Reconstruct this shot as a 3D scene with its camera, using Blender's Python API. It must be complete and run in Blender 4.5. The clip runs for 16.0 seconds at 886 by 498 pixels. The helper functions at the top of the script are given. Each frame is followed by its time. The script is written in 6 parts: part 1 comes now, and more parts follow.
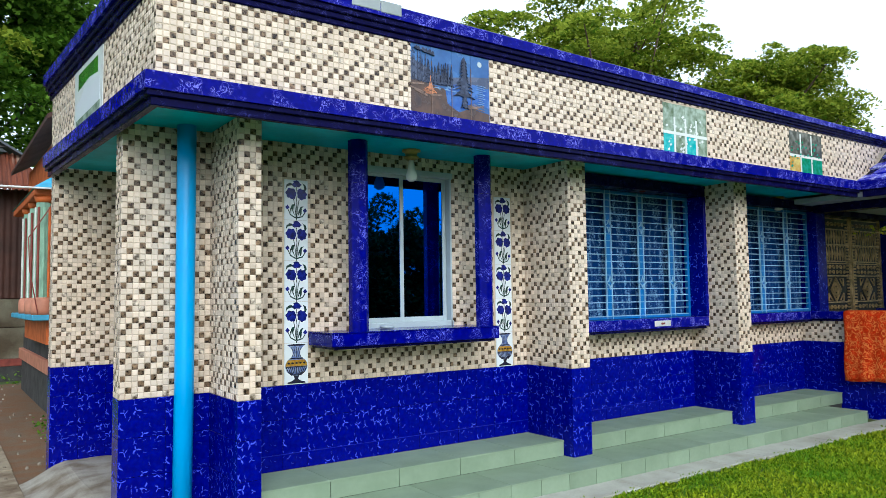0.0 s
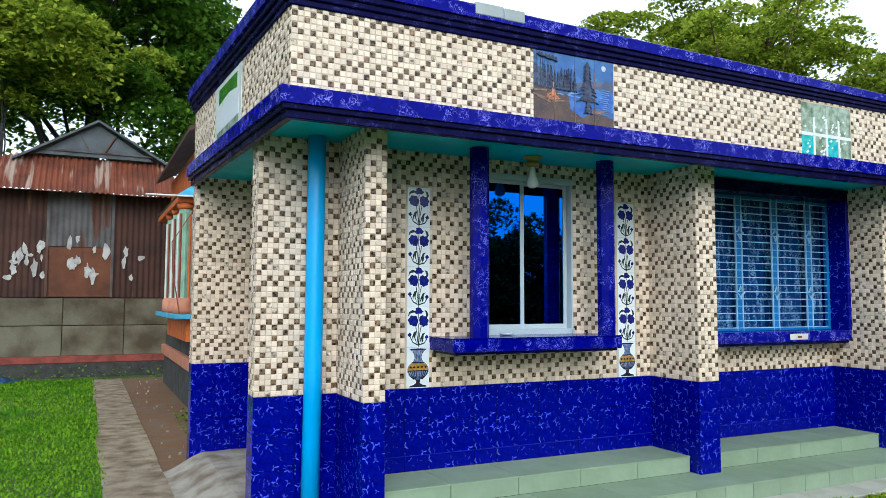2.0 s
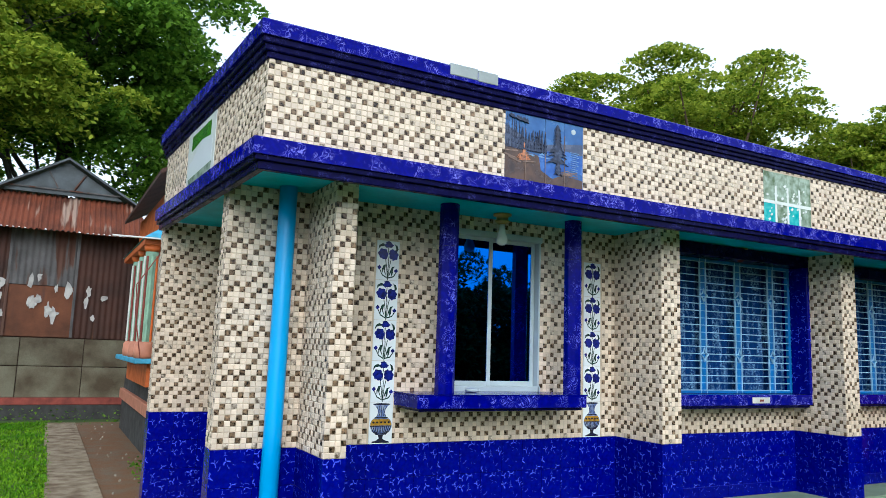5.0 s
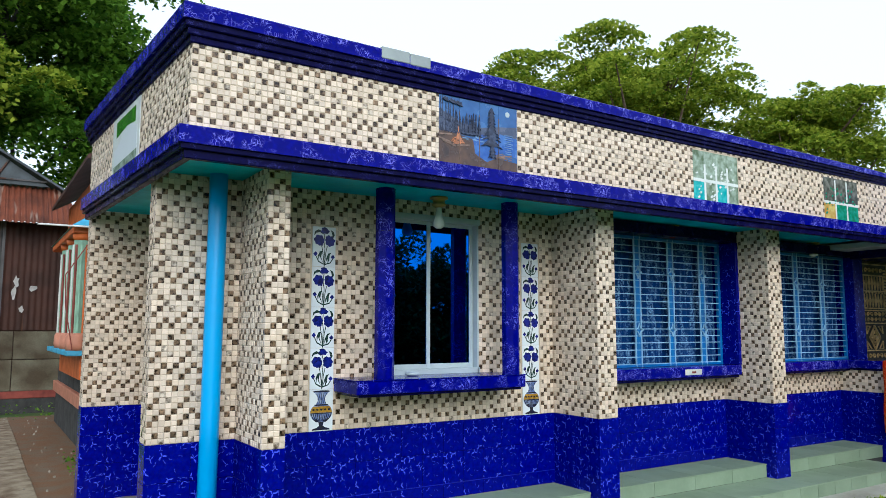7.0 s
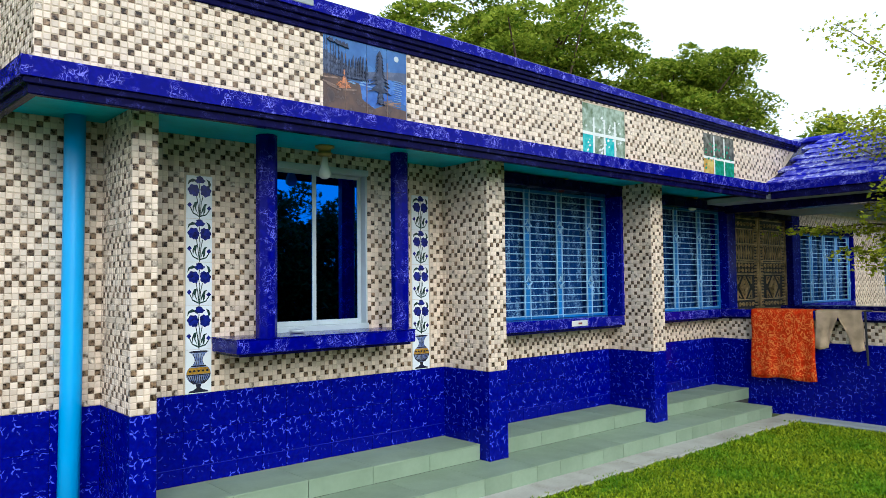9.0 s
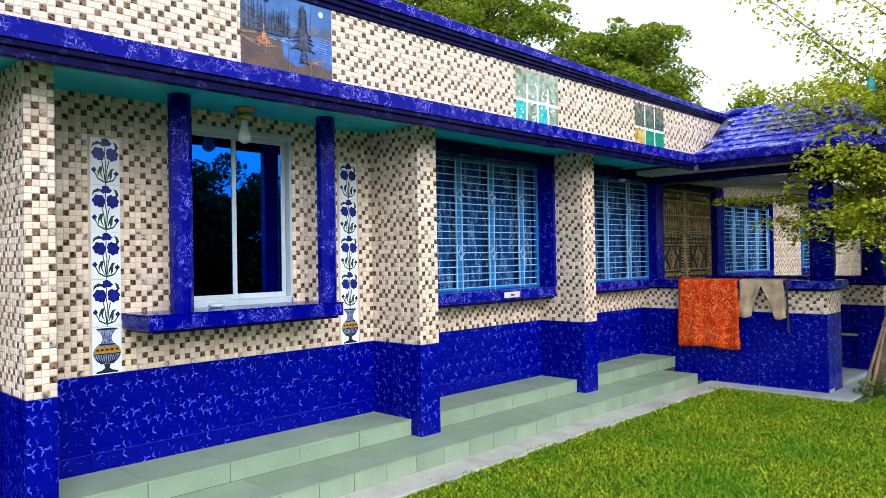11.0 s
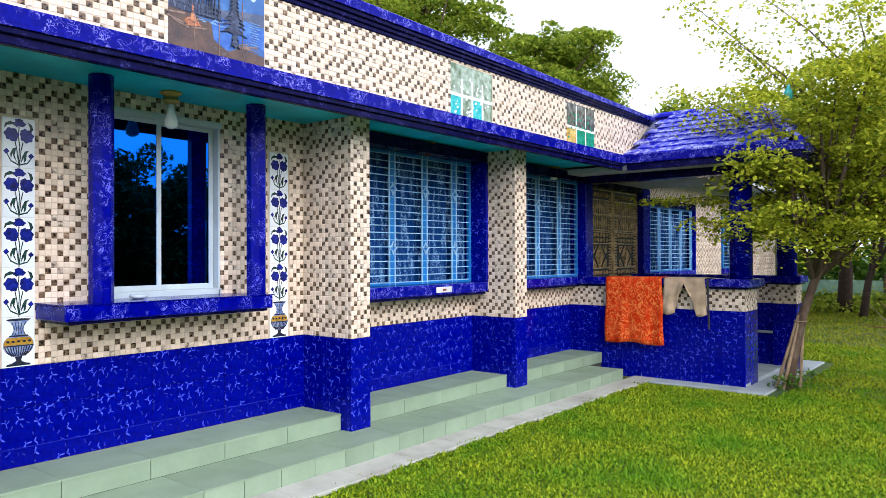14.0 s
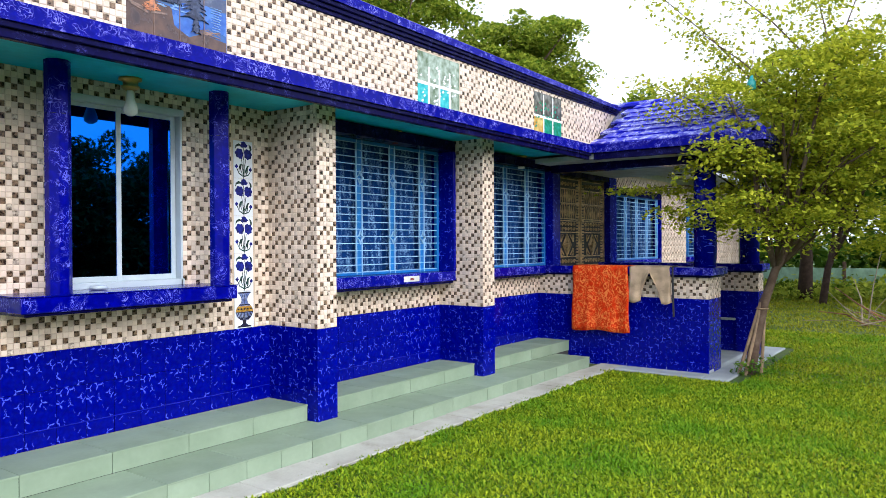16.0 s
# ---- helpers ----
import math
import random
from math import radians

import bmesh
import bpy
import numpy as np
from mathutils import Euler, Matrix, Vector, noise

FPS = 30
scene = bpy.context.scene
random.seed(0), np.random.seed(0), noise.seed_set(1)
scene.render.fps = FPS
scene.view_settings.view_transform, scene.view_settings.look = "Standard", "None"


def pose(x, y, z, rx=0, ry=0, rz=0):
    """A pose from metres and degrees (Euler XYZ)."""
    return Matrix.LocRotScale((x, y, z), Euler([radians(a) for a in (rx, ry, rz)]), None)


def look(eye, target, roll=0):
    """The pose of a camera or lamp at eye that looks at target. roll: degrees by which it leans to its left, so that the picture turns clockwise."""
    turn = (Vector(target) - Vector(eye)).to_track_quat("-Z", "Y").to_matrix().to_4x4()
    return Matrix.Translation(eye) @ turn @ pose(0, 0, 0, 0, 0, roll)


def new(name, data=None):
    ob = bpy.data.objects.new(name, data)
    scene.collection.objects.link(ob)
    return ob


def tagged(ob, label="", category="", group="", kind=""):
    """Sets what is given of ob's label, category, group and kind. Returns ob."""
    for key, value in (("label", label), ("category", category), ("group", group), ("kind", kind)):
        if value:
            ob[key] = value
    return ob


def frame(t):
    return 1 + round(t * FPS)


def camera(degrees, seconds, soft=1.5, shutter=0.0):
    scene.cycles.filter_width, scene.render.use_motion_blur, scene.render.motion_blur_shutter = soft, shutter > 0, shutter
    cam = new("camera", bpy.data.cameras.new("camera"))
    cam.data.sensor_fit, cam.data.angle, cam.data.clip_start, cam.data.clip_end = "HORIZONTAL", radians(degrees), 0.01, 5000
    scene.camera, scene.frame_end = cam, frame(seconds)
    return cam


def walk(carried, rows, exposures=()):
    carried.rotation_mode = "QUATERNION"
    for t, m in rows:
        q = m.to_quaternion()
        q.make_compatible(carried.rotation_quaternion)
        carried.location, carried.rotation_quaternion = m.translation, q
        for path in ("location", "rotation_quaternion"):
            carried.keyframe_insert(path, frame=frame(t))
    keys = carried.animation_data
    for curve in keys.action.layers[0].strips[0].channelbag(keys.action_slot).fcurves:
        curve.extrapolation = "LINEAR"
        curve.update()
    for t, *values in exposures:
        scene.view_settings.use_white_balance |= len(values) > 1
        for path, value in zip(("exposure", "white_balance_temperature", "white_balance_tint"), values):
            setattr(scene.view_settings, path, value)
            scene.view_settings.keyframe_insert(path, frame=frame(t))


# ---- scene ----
cam = camera(62.4, 16.0, soft=0.7)
PATH = [
    (0, (-2.336, -5.136, 1.413), (-1.192, -3.5, 1.54), -0.8),
    (0.5, (-2.331, -5.125, 1.414), (-1.243, -3.454, 1.56), -0.8),
    (1, (-2.349, -5.129, 1.411), (-1.328, -3.416, 1.574), -0.6),
    (1.5, (-2.36, -5.125, 1.415), (-1.435, -3.359, 1.57), -0.3),
    (2, (-2.379, -5.117, 1.427), (-1.505, -3.324, 1.569), 0.2),
    (2.5, (-2.387, -5.115, 1.408), (-1.538, -3.309, 1.553), 0.4),
    (3, (-2.386, -5.125, 1.41), (-1.524, -3.326, 1.555), 0.4),
    (3.5, (-2.367, -5.118, 1.421), (-1.496, -3.322, 1.555), 0.2),
    (4, (-2.355, -5.117, 1.431), (-1.483, -3.326, 1.615), 0.4),
    (4.5, (-2.374, -5.127, 1.447), (-1.474, -3.361, 1.716), 1.2),
    (6.8, (-2.321, -5.166, 1.553), (-1.264, -3.484, 1.781), 0.3),
    (7, (-2.316, -5.167, 1.529), (-1.246, -3.491, 1.745), 0.1),
    (7.5, (-2.29, -5.16, 1.526), (-1.163, -3.519, 1.713), 0.3),
    (8, (-2.267, -5.145, 1.543), (-1.086, -3.541, 1.731), -0.4),
    (8.5, (-2.228, -5.135, 1.526), (-1.005, -3.559, 1.661), -0.7),
    (9, (-2.17, -5.028, 1.52), (-0.862, -3.518, 1.614), -0.6),
    (9.2, (-2.132, -5.013, 1.496), (-0.817, -3.509, 1.58), -1.0),
    (11.5, (-2.015, -4.837, 1.483), (-0.534, -3.493, 1.497), -0.6),
    (12, (-2.011, -4.831, 1.473), (-0.504, -3.515, 1.486), -0.4),
    (12.5, (-1.999, -4.846, 1.477), (-0.474, -3.552, 1.491), -0.6),
    (13, (-2.007, -4.831, 1.46), (-0.463, -3.56, 1.475), -0.6),
    (13.5, (-2.002, -4.839, 1.46), (-0.448, -3.58, 1.478), -0.6),
    (14, (-2.001, -4.844, 1.449), (-0.433, -3.602, 1.465), -0.2),
    (14.5, (-1.992, -4.856, 1.459), (-0.422, -3.616, 1.461), -0.1),
    (15, (-1.984, -4.854, 1.459), (-0.402, -3.631, 1.449), -0.2),
    (15.5, (-1.996, -4.86, 1.455), (-0.396, -3.661, 1.442), -0.2),
    (16, (-1.975, -4.847, 1.457), (-0.357, -3.672, 1.441), -0.3),
]
walk(cam, [(t, look(eye, target, roll)) for t, eye, target, roll in PATH],
     exposures=[(0.0, 0.18, 5620, 5), (3.5, 0.20, 5620, 5), (7.0, 0.02, 5620, 6), (9.2, 0.16, 5700, 7), (11.5, 0.52, 5780, 14), (16.0, 0.60, 5780, 16)])

# ---- world, sun, exposure ----
world = bpy.data.worlds.new("overcast_sky")
scene.world = world
world.use_nodes = True
wn, wl = world.node_tree.nodes, world.node_tree.links
wn.clear()
sky = wn.new("ShaderNodeTexSky")
sky.sky_type, sky.sun_disc = "NISHITA", False
sky.sun_elevation, sky.sun_rotation = radians(30), radians(200)
sky.air_density, sky.dust_density, sky.ozone_density = 1.0, 4.0, 1.0
sat = wn.new("ShaderNodeHueSaturation")
sat.inputs["Saturation"].default_value = 0.40
cloud = wn.new("ShaderNodeMix")
cloud.data_type = "RGBA"
cloud.inputs[0].default_value = 0.68
cloud.inputs[7].default_value = (9.9, 10.3, 11.0, 1)
bgn = wn.new("ShaderNodeBackground")
bgn.inputs["Strength"].default_value = 0.142
wout = wn.new("ShaderNodeOutputWorld")
wl.new(sky.outputs[0], sat.inputs["Color"])
wl.new(sat.outputs[0], cloud.inputs[6])
wl.new(cloud.outputs[2], bgn.inputs["Color"])
wl.new(bgn.outputs[0], wout.inputs["Surface"])
sun = new("sun", bpy.data.lights.new("sun", "SUN"))
sun.data.energy, sun.data.angle, sun.data.color = 1.8, radians(40), (1.0, 0.92, 0.80)
sun.matrix_world = look((-7, -19, 11.5), (0, 0, 0))

# ---- materials ----


def mat(name, col, rough=0.6, metal=0.0, var=0.15, scale=6.0, fine=60.0, bump=0.15, alt=None, vary=0.0, spec=0.5, island=0.0):
    """Painted or mineral surface: large stains, fine grain, relief, and a tone that differs from piece to piece."""
    m = bpy.data.materials.new(name)
    m.use_nodes = True
    n, l = m.node_tree.nodes, m.node_tree.links
    b = n["Principled BSDF"]
    tc = n.new("ShaderNodeTexCoord")
    oi = n.new("ShaderNodeObjectInfo")
    off = n.new("ShaderNodeVectorMath")
    off.operation = "MULTIPLY_ADD"
    off.inputs[1].default_value = (7.0, 13.0, 5.0)
    l.new(oi.outputs["Random"], off.inputs[0])
    l.new(tc.outputs["Object"], off.inputs[2])
    big, small = n.new("ShaderNodeTexNoise"), n.new("ShaderNodeTexNoise")
    for q, sc, det in ((big, scale, 4.0), (small, fine, 3.0)):
        q.inputs["Scale"].default_value, q.inputs["Detail"].default_value = sc, det
        l.new(off.outputs[0], q.inputs["Vector"])
    mx = n.new("ShaderNodeMix")
    mx.data_type = "RGBA"
    alt = alt or tuple(c * (1 - 2.2 * var) for c in col)
    mx.inputs[6].default_value, mx.inputs[7].default_value = (*col, 1), (*alt, 1)
    ramp = n.new("ShaderNodeMapRange")
    ramp.inputs[1].default_value, ramp.inputs[2].default_value = 0.38, 0.68
    l.new(big.outputs["Fac"], ramp.inputs[0])
    l.new(ramp.outputs[0], mx.inputs[0])
    hs = n.new("ShaderNodeHueSaturation")
    val = n.new("ShaderNodeMapRange")
    val.inputs[3].default_value, val.inputs[4].default_value = 1 - var * 0.7, 1 + var * 0.7
    l.new(small.outputs["Fac"], val.inputs[0])
    out = val.outputs[0]
    src = None
    if vary:
        src = oi.outputs["Random"]
    if island:
        ge = n.new("ShaderNodeNewGeometry")
        src = ge.outputs["Random Per Island"]
    if src:
        pv = n.new("ShaderNodeMapRange")
        amt = vary or island
        pv.inputs[3].default_value, pv.inputs[4].default_value = 1 - amt, 1 + amt
        l.new(src, pv.inputs[0])
        mul = n.new("ShaderNodeMath")
        mul.operation = "MULTIPLY"
        l.new(out, mul.inputs[0])
        l.new(pv.outputs[0], mul.inputs[1])
        out = mul.outputs[0]
    l.new(out, hs.inputs["Value"])
    l.new(mx.outputs[2], hs.inputs["Color"])
    l.new(hs.outputs[0], b.inputs["Base Color"])
    b.inputs["Roughness"].default_value, b.inputs["Metallic"].default_value = rough, metal
    b.inputs["Specular IOR Level"].default_value = spec
    rr = n.new("ShaderNodeMapRange")
    rr.inputs[3].default_value, rr.inputs[4].default_value = max(0.02, rough - 0.1), min(1, rough + 0.12)
    l.new(big.outputs["Fac"], rr.inputs[0])
    l.new(rr.outputs[0], b.inputs["Roughness"])
    if bump:
        bp = n.new("ShaderNodeBump")
        bp.inputs["Strength"].default_value, bp.inputs["Distance"].default_value = bump, 0.01
        l.new(small.outputs["Fac"], bp.inputs["Height"])
        l.new(bp.outputs[0], b.inputs["Normal"])
    return m


class Nodes:
    """Short hand for wiring shader nodes."""

    def __init__(self, name):
        self.m = bpy.data.materials.new(name)
        self.m.use_nodes = True
        self.n, self.l = self.m.node_tree.nodes, self.m.node_tree.links
        self.b = self.n["Principled BSDF"]

    def join(self, value, socket):
        if isinstance(value, (int, float)):
            socket.default_value = value
        elif isinstance(value, tuple):
            socket.default_value = (*value, 1)
        else:
            self.l.new(value, socket)

    def op(self, kind, a, v=0.0, w=None, clamp=False):
        q = self.n.new("ShaderNodeMath")
        q.operation, q.use_clamp = kind, clamp
        self.join(a, q.inputs[0])
        self.join(v, q.inputs[1])
        if w is not None:
            self.join(w, q.inputs[2])
        return q.outputs[0]

    def span(self, a, lo, hi, c=0.0, d=1.0):
        q = self.n.new("ShaderNodeMapRange")
        for i, v in enumerate((lo, hi, c, d)):
            self.join(v, q.inputs[i + 1])
        self.l.new(a, q.inputs[0])
        return q.outputs[0]

    def mix(self, f, a, b):
        q = self.n.new("ShaderNodeMix")
        q.data_type = "RGBA"
        self.join(f, q.inputs[0])
        self.join(a, q.inputs[6])
        self.join(b, q.inputs[7])
        return q.outputs[2]

    def noise(self, where, sc, det, dist=0.0):
        q = self.n.new("ShaderNodeTexNoise")
        q.inputs["Scale"].default_value, q.inputs["Detail"].default_value, q.inputs["Distortion"].default_value = sc, det, dist
        self.l.new(where, q.inputs["Vector"])
        return q.outputs["Fac"]

    def bump(self, height, strength):
        q = self.n.new("ShaderNodeBump")
        q.inputs["Strength"].default_value, q.inputs["Distance"].default_value = strength, 0.01
        self.l.new(height, q.inputs["Height"])
        self.l.new(q.outputs[0], self.b.inputs["Normal"])


def printed_offset(k, prints):
    """Object space, moved to one of a few places, so that a tile carries one of a few prints."""
    tc, oi = k.n.new("ShaderNodeTexCoord"), k.n.new("ShaderNodeObjectInfo")
    off = k.n.new("ShaderNodeVectorMath")
    off.operation = "MULTIPLY_ADD"
    off.inputs[1].default_value = (9.3, 4.7, 6.1)
    k.l.new(k.op("FLOOR", k.op("MULTIPLY", oi.outputs["Random"], float(prints))), off.inputs[0])
    k.l.new(tc.outputs["Object"], off.inputs[2])
    return off.outputs[0]


def blue_marble(name, base, vein, scale=14.0, width=0.03, amount=0.56, rough=0.12, spec=0.16):
    """Glazed printed tile: deep blue with curling, broken, pale violet veins."""
    k = Nodes(name)
    at = printed_offset(k, 40)
    line = k.span(k.op("ABSOLUTE", k.op("SUBTRACT", k.noise(at, scale, 1.2, 1.9), 0.5)), width * 0.25, width, 1.0, 0.0)
    fine = k.span(k.op("ABSOLUTE", k.op("SUBTRACT", k.noise(at, scale * 1.7, 1.0, 1.2), 0.53)), width * 0.2, width * 0.8, 0.22, 0.0)
    where = k.span(k.noise(at, scale * 0.55, 1.0, 0.4), amount - 0.06, amount + 0.08)
    f = k.op("MULTIPLY", k.op("MAXIMUM", line, fine), where, clamp=True)
    deep = k.mix(k.span(k.noise(at, scale * 1.6, 3.0), 0.45, 0.75), base, (base[0] * 1.6, base[1] * 1.6, base[2] * 1.5))
    k.l.new(k.mix(f, deep, vein), k.b.inputs["Base Color"])
    k.l.new(k.span(k.noise(at, 3.0, 3.0), 0.3, 0.8, rough * 0.7, rough * 1.8), k.b.inputs["Roughness"])
    k.b.inputs["Specular IOR Level"].default_value = spec
    k.bump(k.noise(at, 5.0, 1.0), 0.05)
    return k.m


def sprig_tile(name, base, vein, rough=0.14, cells=11.0, keep=0.36):
    """Glazed tile with a print of small three-armed sprigs and dashes, alike from tile to tile."""
    k = Nodes(name)
    at = printed_offset(k, 3)
    sep = k.n.new("ShaderNodeSeparateXYZ")
    k.l.new(at, sep.inputs[0])
    x, y, z = sep.outputs
    flat = k.n.new("ShaderNodeCombineXYZ")
    k.l.new(k.op("ADD", x, y), flat.inputs[0])
    k.l.new(z, flat.inputs[1])
    wob = k.n.new("ShaderNodeVectorMath")
    wob.operation = "MULTIPLY_ADD"
    nz = k.n.new("ShaderNodeTexNoise")
    nz.inputs["Scale"].default_value = 45.0
    k.l.new(flat.outputs[0], nz.inputs["Vector"])
    k.l.new(nz.outputs["Color"], wob.inputs[0])
    wob.inputs[1].default_value = (0.022, 0.022, 0.0)
    k.l.new(flat.outputs[0], wob.inputs[2])

    def sprigs(sc, size, some, arms):
        v = k.n.new("ShaderNodeTexVoronoi")
        v.voronoi_dimensions = "2D"
        v.inputs["Scale"].default_value = sc
        k.l.new(wob.outputs[0], v.inputs["Vector"])
        d = k.n.new("ShaderNodeVectorMath")
        d.operation = "SUBTRACT"
        k.l.new(wob.outputs[0], d.inputs[0])
        k.l.new(v.outputs["Position"], d.inputs[1])
        q = k.n.new("ShaderNodeSeparateXYZ")
        k.l.new(d.outputs[0], q.inputs[0])
        c = k.n.new("ShaderNodeSeparateColor")
        k.l.new(v.outputs["Color"], c.inputs[0])
        turn = k.op("MULTIPLY_ADD", c.outputs[1], 6.28, k.op("MULTIPLY", k.op("ARCTAN2", q.outputs[1], q.outputs[0]), arms))
        petal = k.op("POWER", k.op("ABSOLUTE", k.op("COSINE", turn)), 9.0)
        reach = k.op("MULTIPLY_ADD", petal, k.op("MULTIPLY_ADD", c.outputs[2], size, size * 0.6), size * 0.16)
        lengthn = k.n.new("ShaderNodeVectorMath")
        lengthn.operation = "LENGTH"
        k.l.new(d.outputs[0], lengthn.inputs[0])
        inside = k.span(k.op("SUBTRACT", reach, lengthn.outputs["Value"]), 0.0, size * 0.34)
        return k.op("MULTIPLY", inside, k.op("LESS_THAN", c.outputs[0], some))

    f = k.op("MAXIMUM", sprigs(cells, 0.022, keep, 1.5), k.op("MULTIPLY", sprigs(cells * 2.3, 0.012, 0.30, 1.0), 0.55))
    deep = k.mix(k.span(k.noise(at, 26.0, 3.0), 0.40, 0.75), base, (base[0] * 1.6, base[1] * 2.5, base[2] * 1.5))
    k.l.new(k.mix(f, deep, vein), k.b.inputs["Base Color"])
    k.l.new(k.span(k.noise(at, 3.0, 3.0), 0.3, 0.8, rough * 0.7, rough * 1.8), k.b.inputs["Roughness"])
    k.b.inputs["Specular IOR Level"].default_value = 0.13
    k.bump(k.noise(at, 5.0, 1.0), 0.05)
    return k.m


def rusty(name, steel, rust, thresh=0.5, stripe=0.0):
    m = mat(name, rust, 0.75, 0.0, 0.25, 2.0, 40.0, 0.3)
    n, l = m.node_tree.nodes, m.node_tree.links
    b = n["Principled BSDF"]
    hs = [q for q in n if q.type == "HUE_SAT"][0]
    tc = n.new("ShaderNodeTexCoord")
    mp = n.new("ShaderNodeMapping")
    mp.inputs["Scale"].default_value = (3.0, 0.35, 0.35)
    l.new(tc.outputs["Object"], mp.inputs[0])
    q = n.new("ShaderNodeTexNoise")
    q.inputs["Scale"].default_value, q.inputs["Detail"].default_value = 1.6, 6.0
    l.new(mp.outputs[0], q.inputs["Vector"])
    r = n.new("ShaderNodeMapRange")
    r.inputs[1].default_value, r.inputs[2].default_value = thresh, thresh + 0.06
    l.new(q.outputs["Fac"], r.inputs[0])
    mx = n.new("ShaderNodeMix")
    mx.data_type = "RGBA"
    l.new(r.outputs[0], mx.inputs[0])
    l.new(hs.outputs[0], mx.inputs[6])
    mx.inputs[7].default_value = (*steel, 1)
    l.new(mx.outputs[2], b.inputs["Base Color"])
    return m


def leafmat(name, c1, c2, trans=0.35, patch=None):
    m = bpy.data.materials.new(name)
    m.use_nodes = True
    n, l = m.node_tree.nodes, m.node_tree.links
    b = n["Principled BSDF"]
    ge = n.new("ShaderNodeNewGeometry")
    mx = n.new("ShaderNodeMix")
    mx.data_type = "RGBA"
    mx.inputs[6].default_value, mx.inputs[7].default_value = (*c1, 1), (*c2, 1)
    l.new(ge.outputs["Random Per Island"], mx.inputs[0])
    if patch:
        # greener patches, a foot or two across
        tc, nz, rg, pm = n.new("ShaderNodeTexCoord"), n.new("ShaderNodeTexNoise"), n.new("ShaderNodeMapRange"), n.new("ShaderNodeMix")
        pm.data_type = "RGBA"
        nz.inputs["Scale"].default_value, nz.inputs["Detail"].default_value = 1.3, 4.0
        rg.inputs[1].default_value, rg.inputs[2].default_value, rg.inputs[4].default_value = 0.42, 0.68, 0.75
        l.new(tc.outputs["Object"], nz.inputs["Vector"])
        l.new(nz.outputs["Fac"], rg.inputs[0])
        l.new(rg.outputs[0], pm.inputs[0])
        l.new(mx.outputs[2], pm.inputs[6])
        pm.inputs[7].default_value = (*patch, 1)
        mx = pm
    l.new(mx.outputs[2], b.inputs["Base Color"])
    b.inputs["Roughness"].default_value = 0.6
    b.inputs["Specular IOR Level"].default_value = 0.12
    tr = n.new("ShaderNodeBsdfTranslucent")
    l.new(mx.outputs[2], tr.inputs["Color"])
    ms = n.new("ShaderNodeMixShader")
    ms.inputs[0].default_value = trans
    l.new(b.outputs[0], ms.inputs[1])
    l.new(tr.outputs[0], ms.inputs[2])
    l.new(ms.outputs[0], n["Material Output"].inputs["Surface"])
    return m


BLUE = sprig_tile("blue_dado_tile", (0.0010, 0.0012, 0.165), (0.065, 0.095, 0.80), keep=0.56, cells=13.5)
BAND = blue_marble("blue_band_tile", (0.0012, 0.0012, 0.175), (0.19, 0.19, 0.78), 19.0, 0.036, 0.49, 0.16, 0.10)
POST = blue_marble("blue_post_tile", (0.0012, 0.0012, 0.165), (0.13, 0.14, 0.72), 17.0, 0.030, 0.53, 0.16, 0.10)
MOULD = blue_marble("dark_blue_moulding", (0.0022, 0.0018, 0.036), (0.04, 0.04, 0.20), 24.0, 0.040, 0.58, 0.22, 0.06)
ROOFT = blue_marble("blue_roof_tile", (0.014, 0.016, 0.42), (0.60, 0.62, 0.90), 17.0, 0.08, 0.52, 0.25, 0.10)
CREAM = mat("cream_mosaic", (0.735, 0.615, 0.50), 0.25, 0, 0.06, 3.0, 50.0, 0.05, (0.67, 0.545, 0.42), island=0.16)
DARK = mat("brown_mosaic", (0.022, 0.012, 0.006), 0.28, 0, 0.35, 46.0, 130.0, 0.05, (0.27, 0.175, 0.10), island=0.3)
CREAMP = mat("cream_mosaic_piece", (0.735, 0.615, 0.50), 0.25, 0, 0.06, 3.0, 50.0, 0.05, (0.67, 0.545, 0.42), vary=0.16)
DARKP = mat("brown_mosaic_piece", (0.022, 0.012, 0.006), 0.28, 0, 0.35, 46.0, 130.0, 0.05, (0.27, 0.175, 0.10), vary=0.3)
STREAK = mat("streaked_mosaic", (0.10, 0.07, 0.045), 0.3, 0, 0.2, 38.0, 110.0, 0.05, (0.72, 0.62, 0.50), island=0.2)
STREAKP = mat("streaked_mosaic_piece", (0.10, 0.07, 0.045), 0.3, 0, 0.2, 38.0, 110.0, 0.05, (0.72, 0.62, 0.50), vary=0.2)
GROUT = mat("grout", (0.60, 0.49, 0.36), 0.8, 0, 0.15, 5.0, 80.0)
PLASTER = mat("inner_plaster", (0.45, 0.47, 0.48), 0.8, 0, 0.1)
TEAL = mat("teal_paint", (0.006, 0.52, 0.70), 0.5, 0, 0.22, 3.5, 25.0, 0.15, (0.006, 0.36, 0.50))
PIPE = mat("blue_plastic_pipe", (0.015, 0.36, 0.80), 0.35, 0, 0.06, 2.0, 20.0, 0.03)
STEP = mat("green_grey_step_tile", (0.25, 0.325, 0.225), 0.5, 0, 0.10, 2.2, 30.0, 0.04, (0.205, 0.275, 0.185), vary=0.07, spec=0.14)
CONC = mat("worn_concrete", (0.29, 0.265, 0.215), 0.9, 0, 0.25, 5.0, 60.0, 0.4, (0.13, 0.095, 0.06))
STRIPC = mat("pale_concrete", (0.42, 0.42, 0.36), 0.9, 0, 0.15, 3.0, 60.0, 0.3, (0.30, 0.29, 0.24))
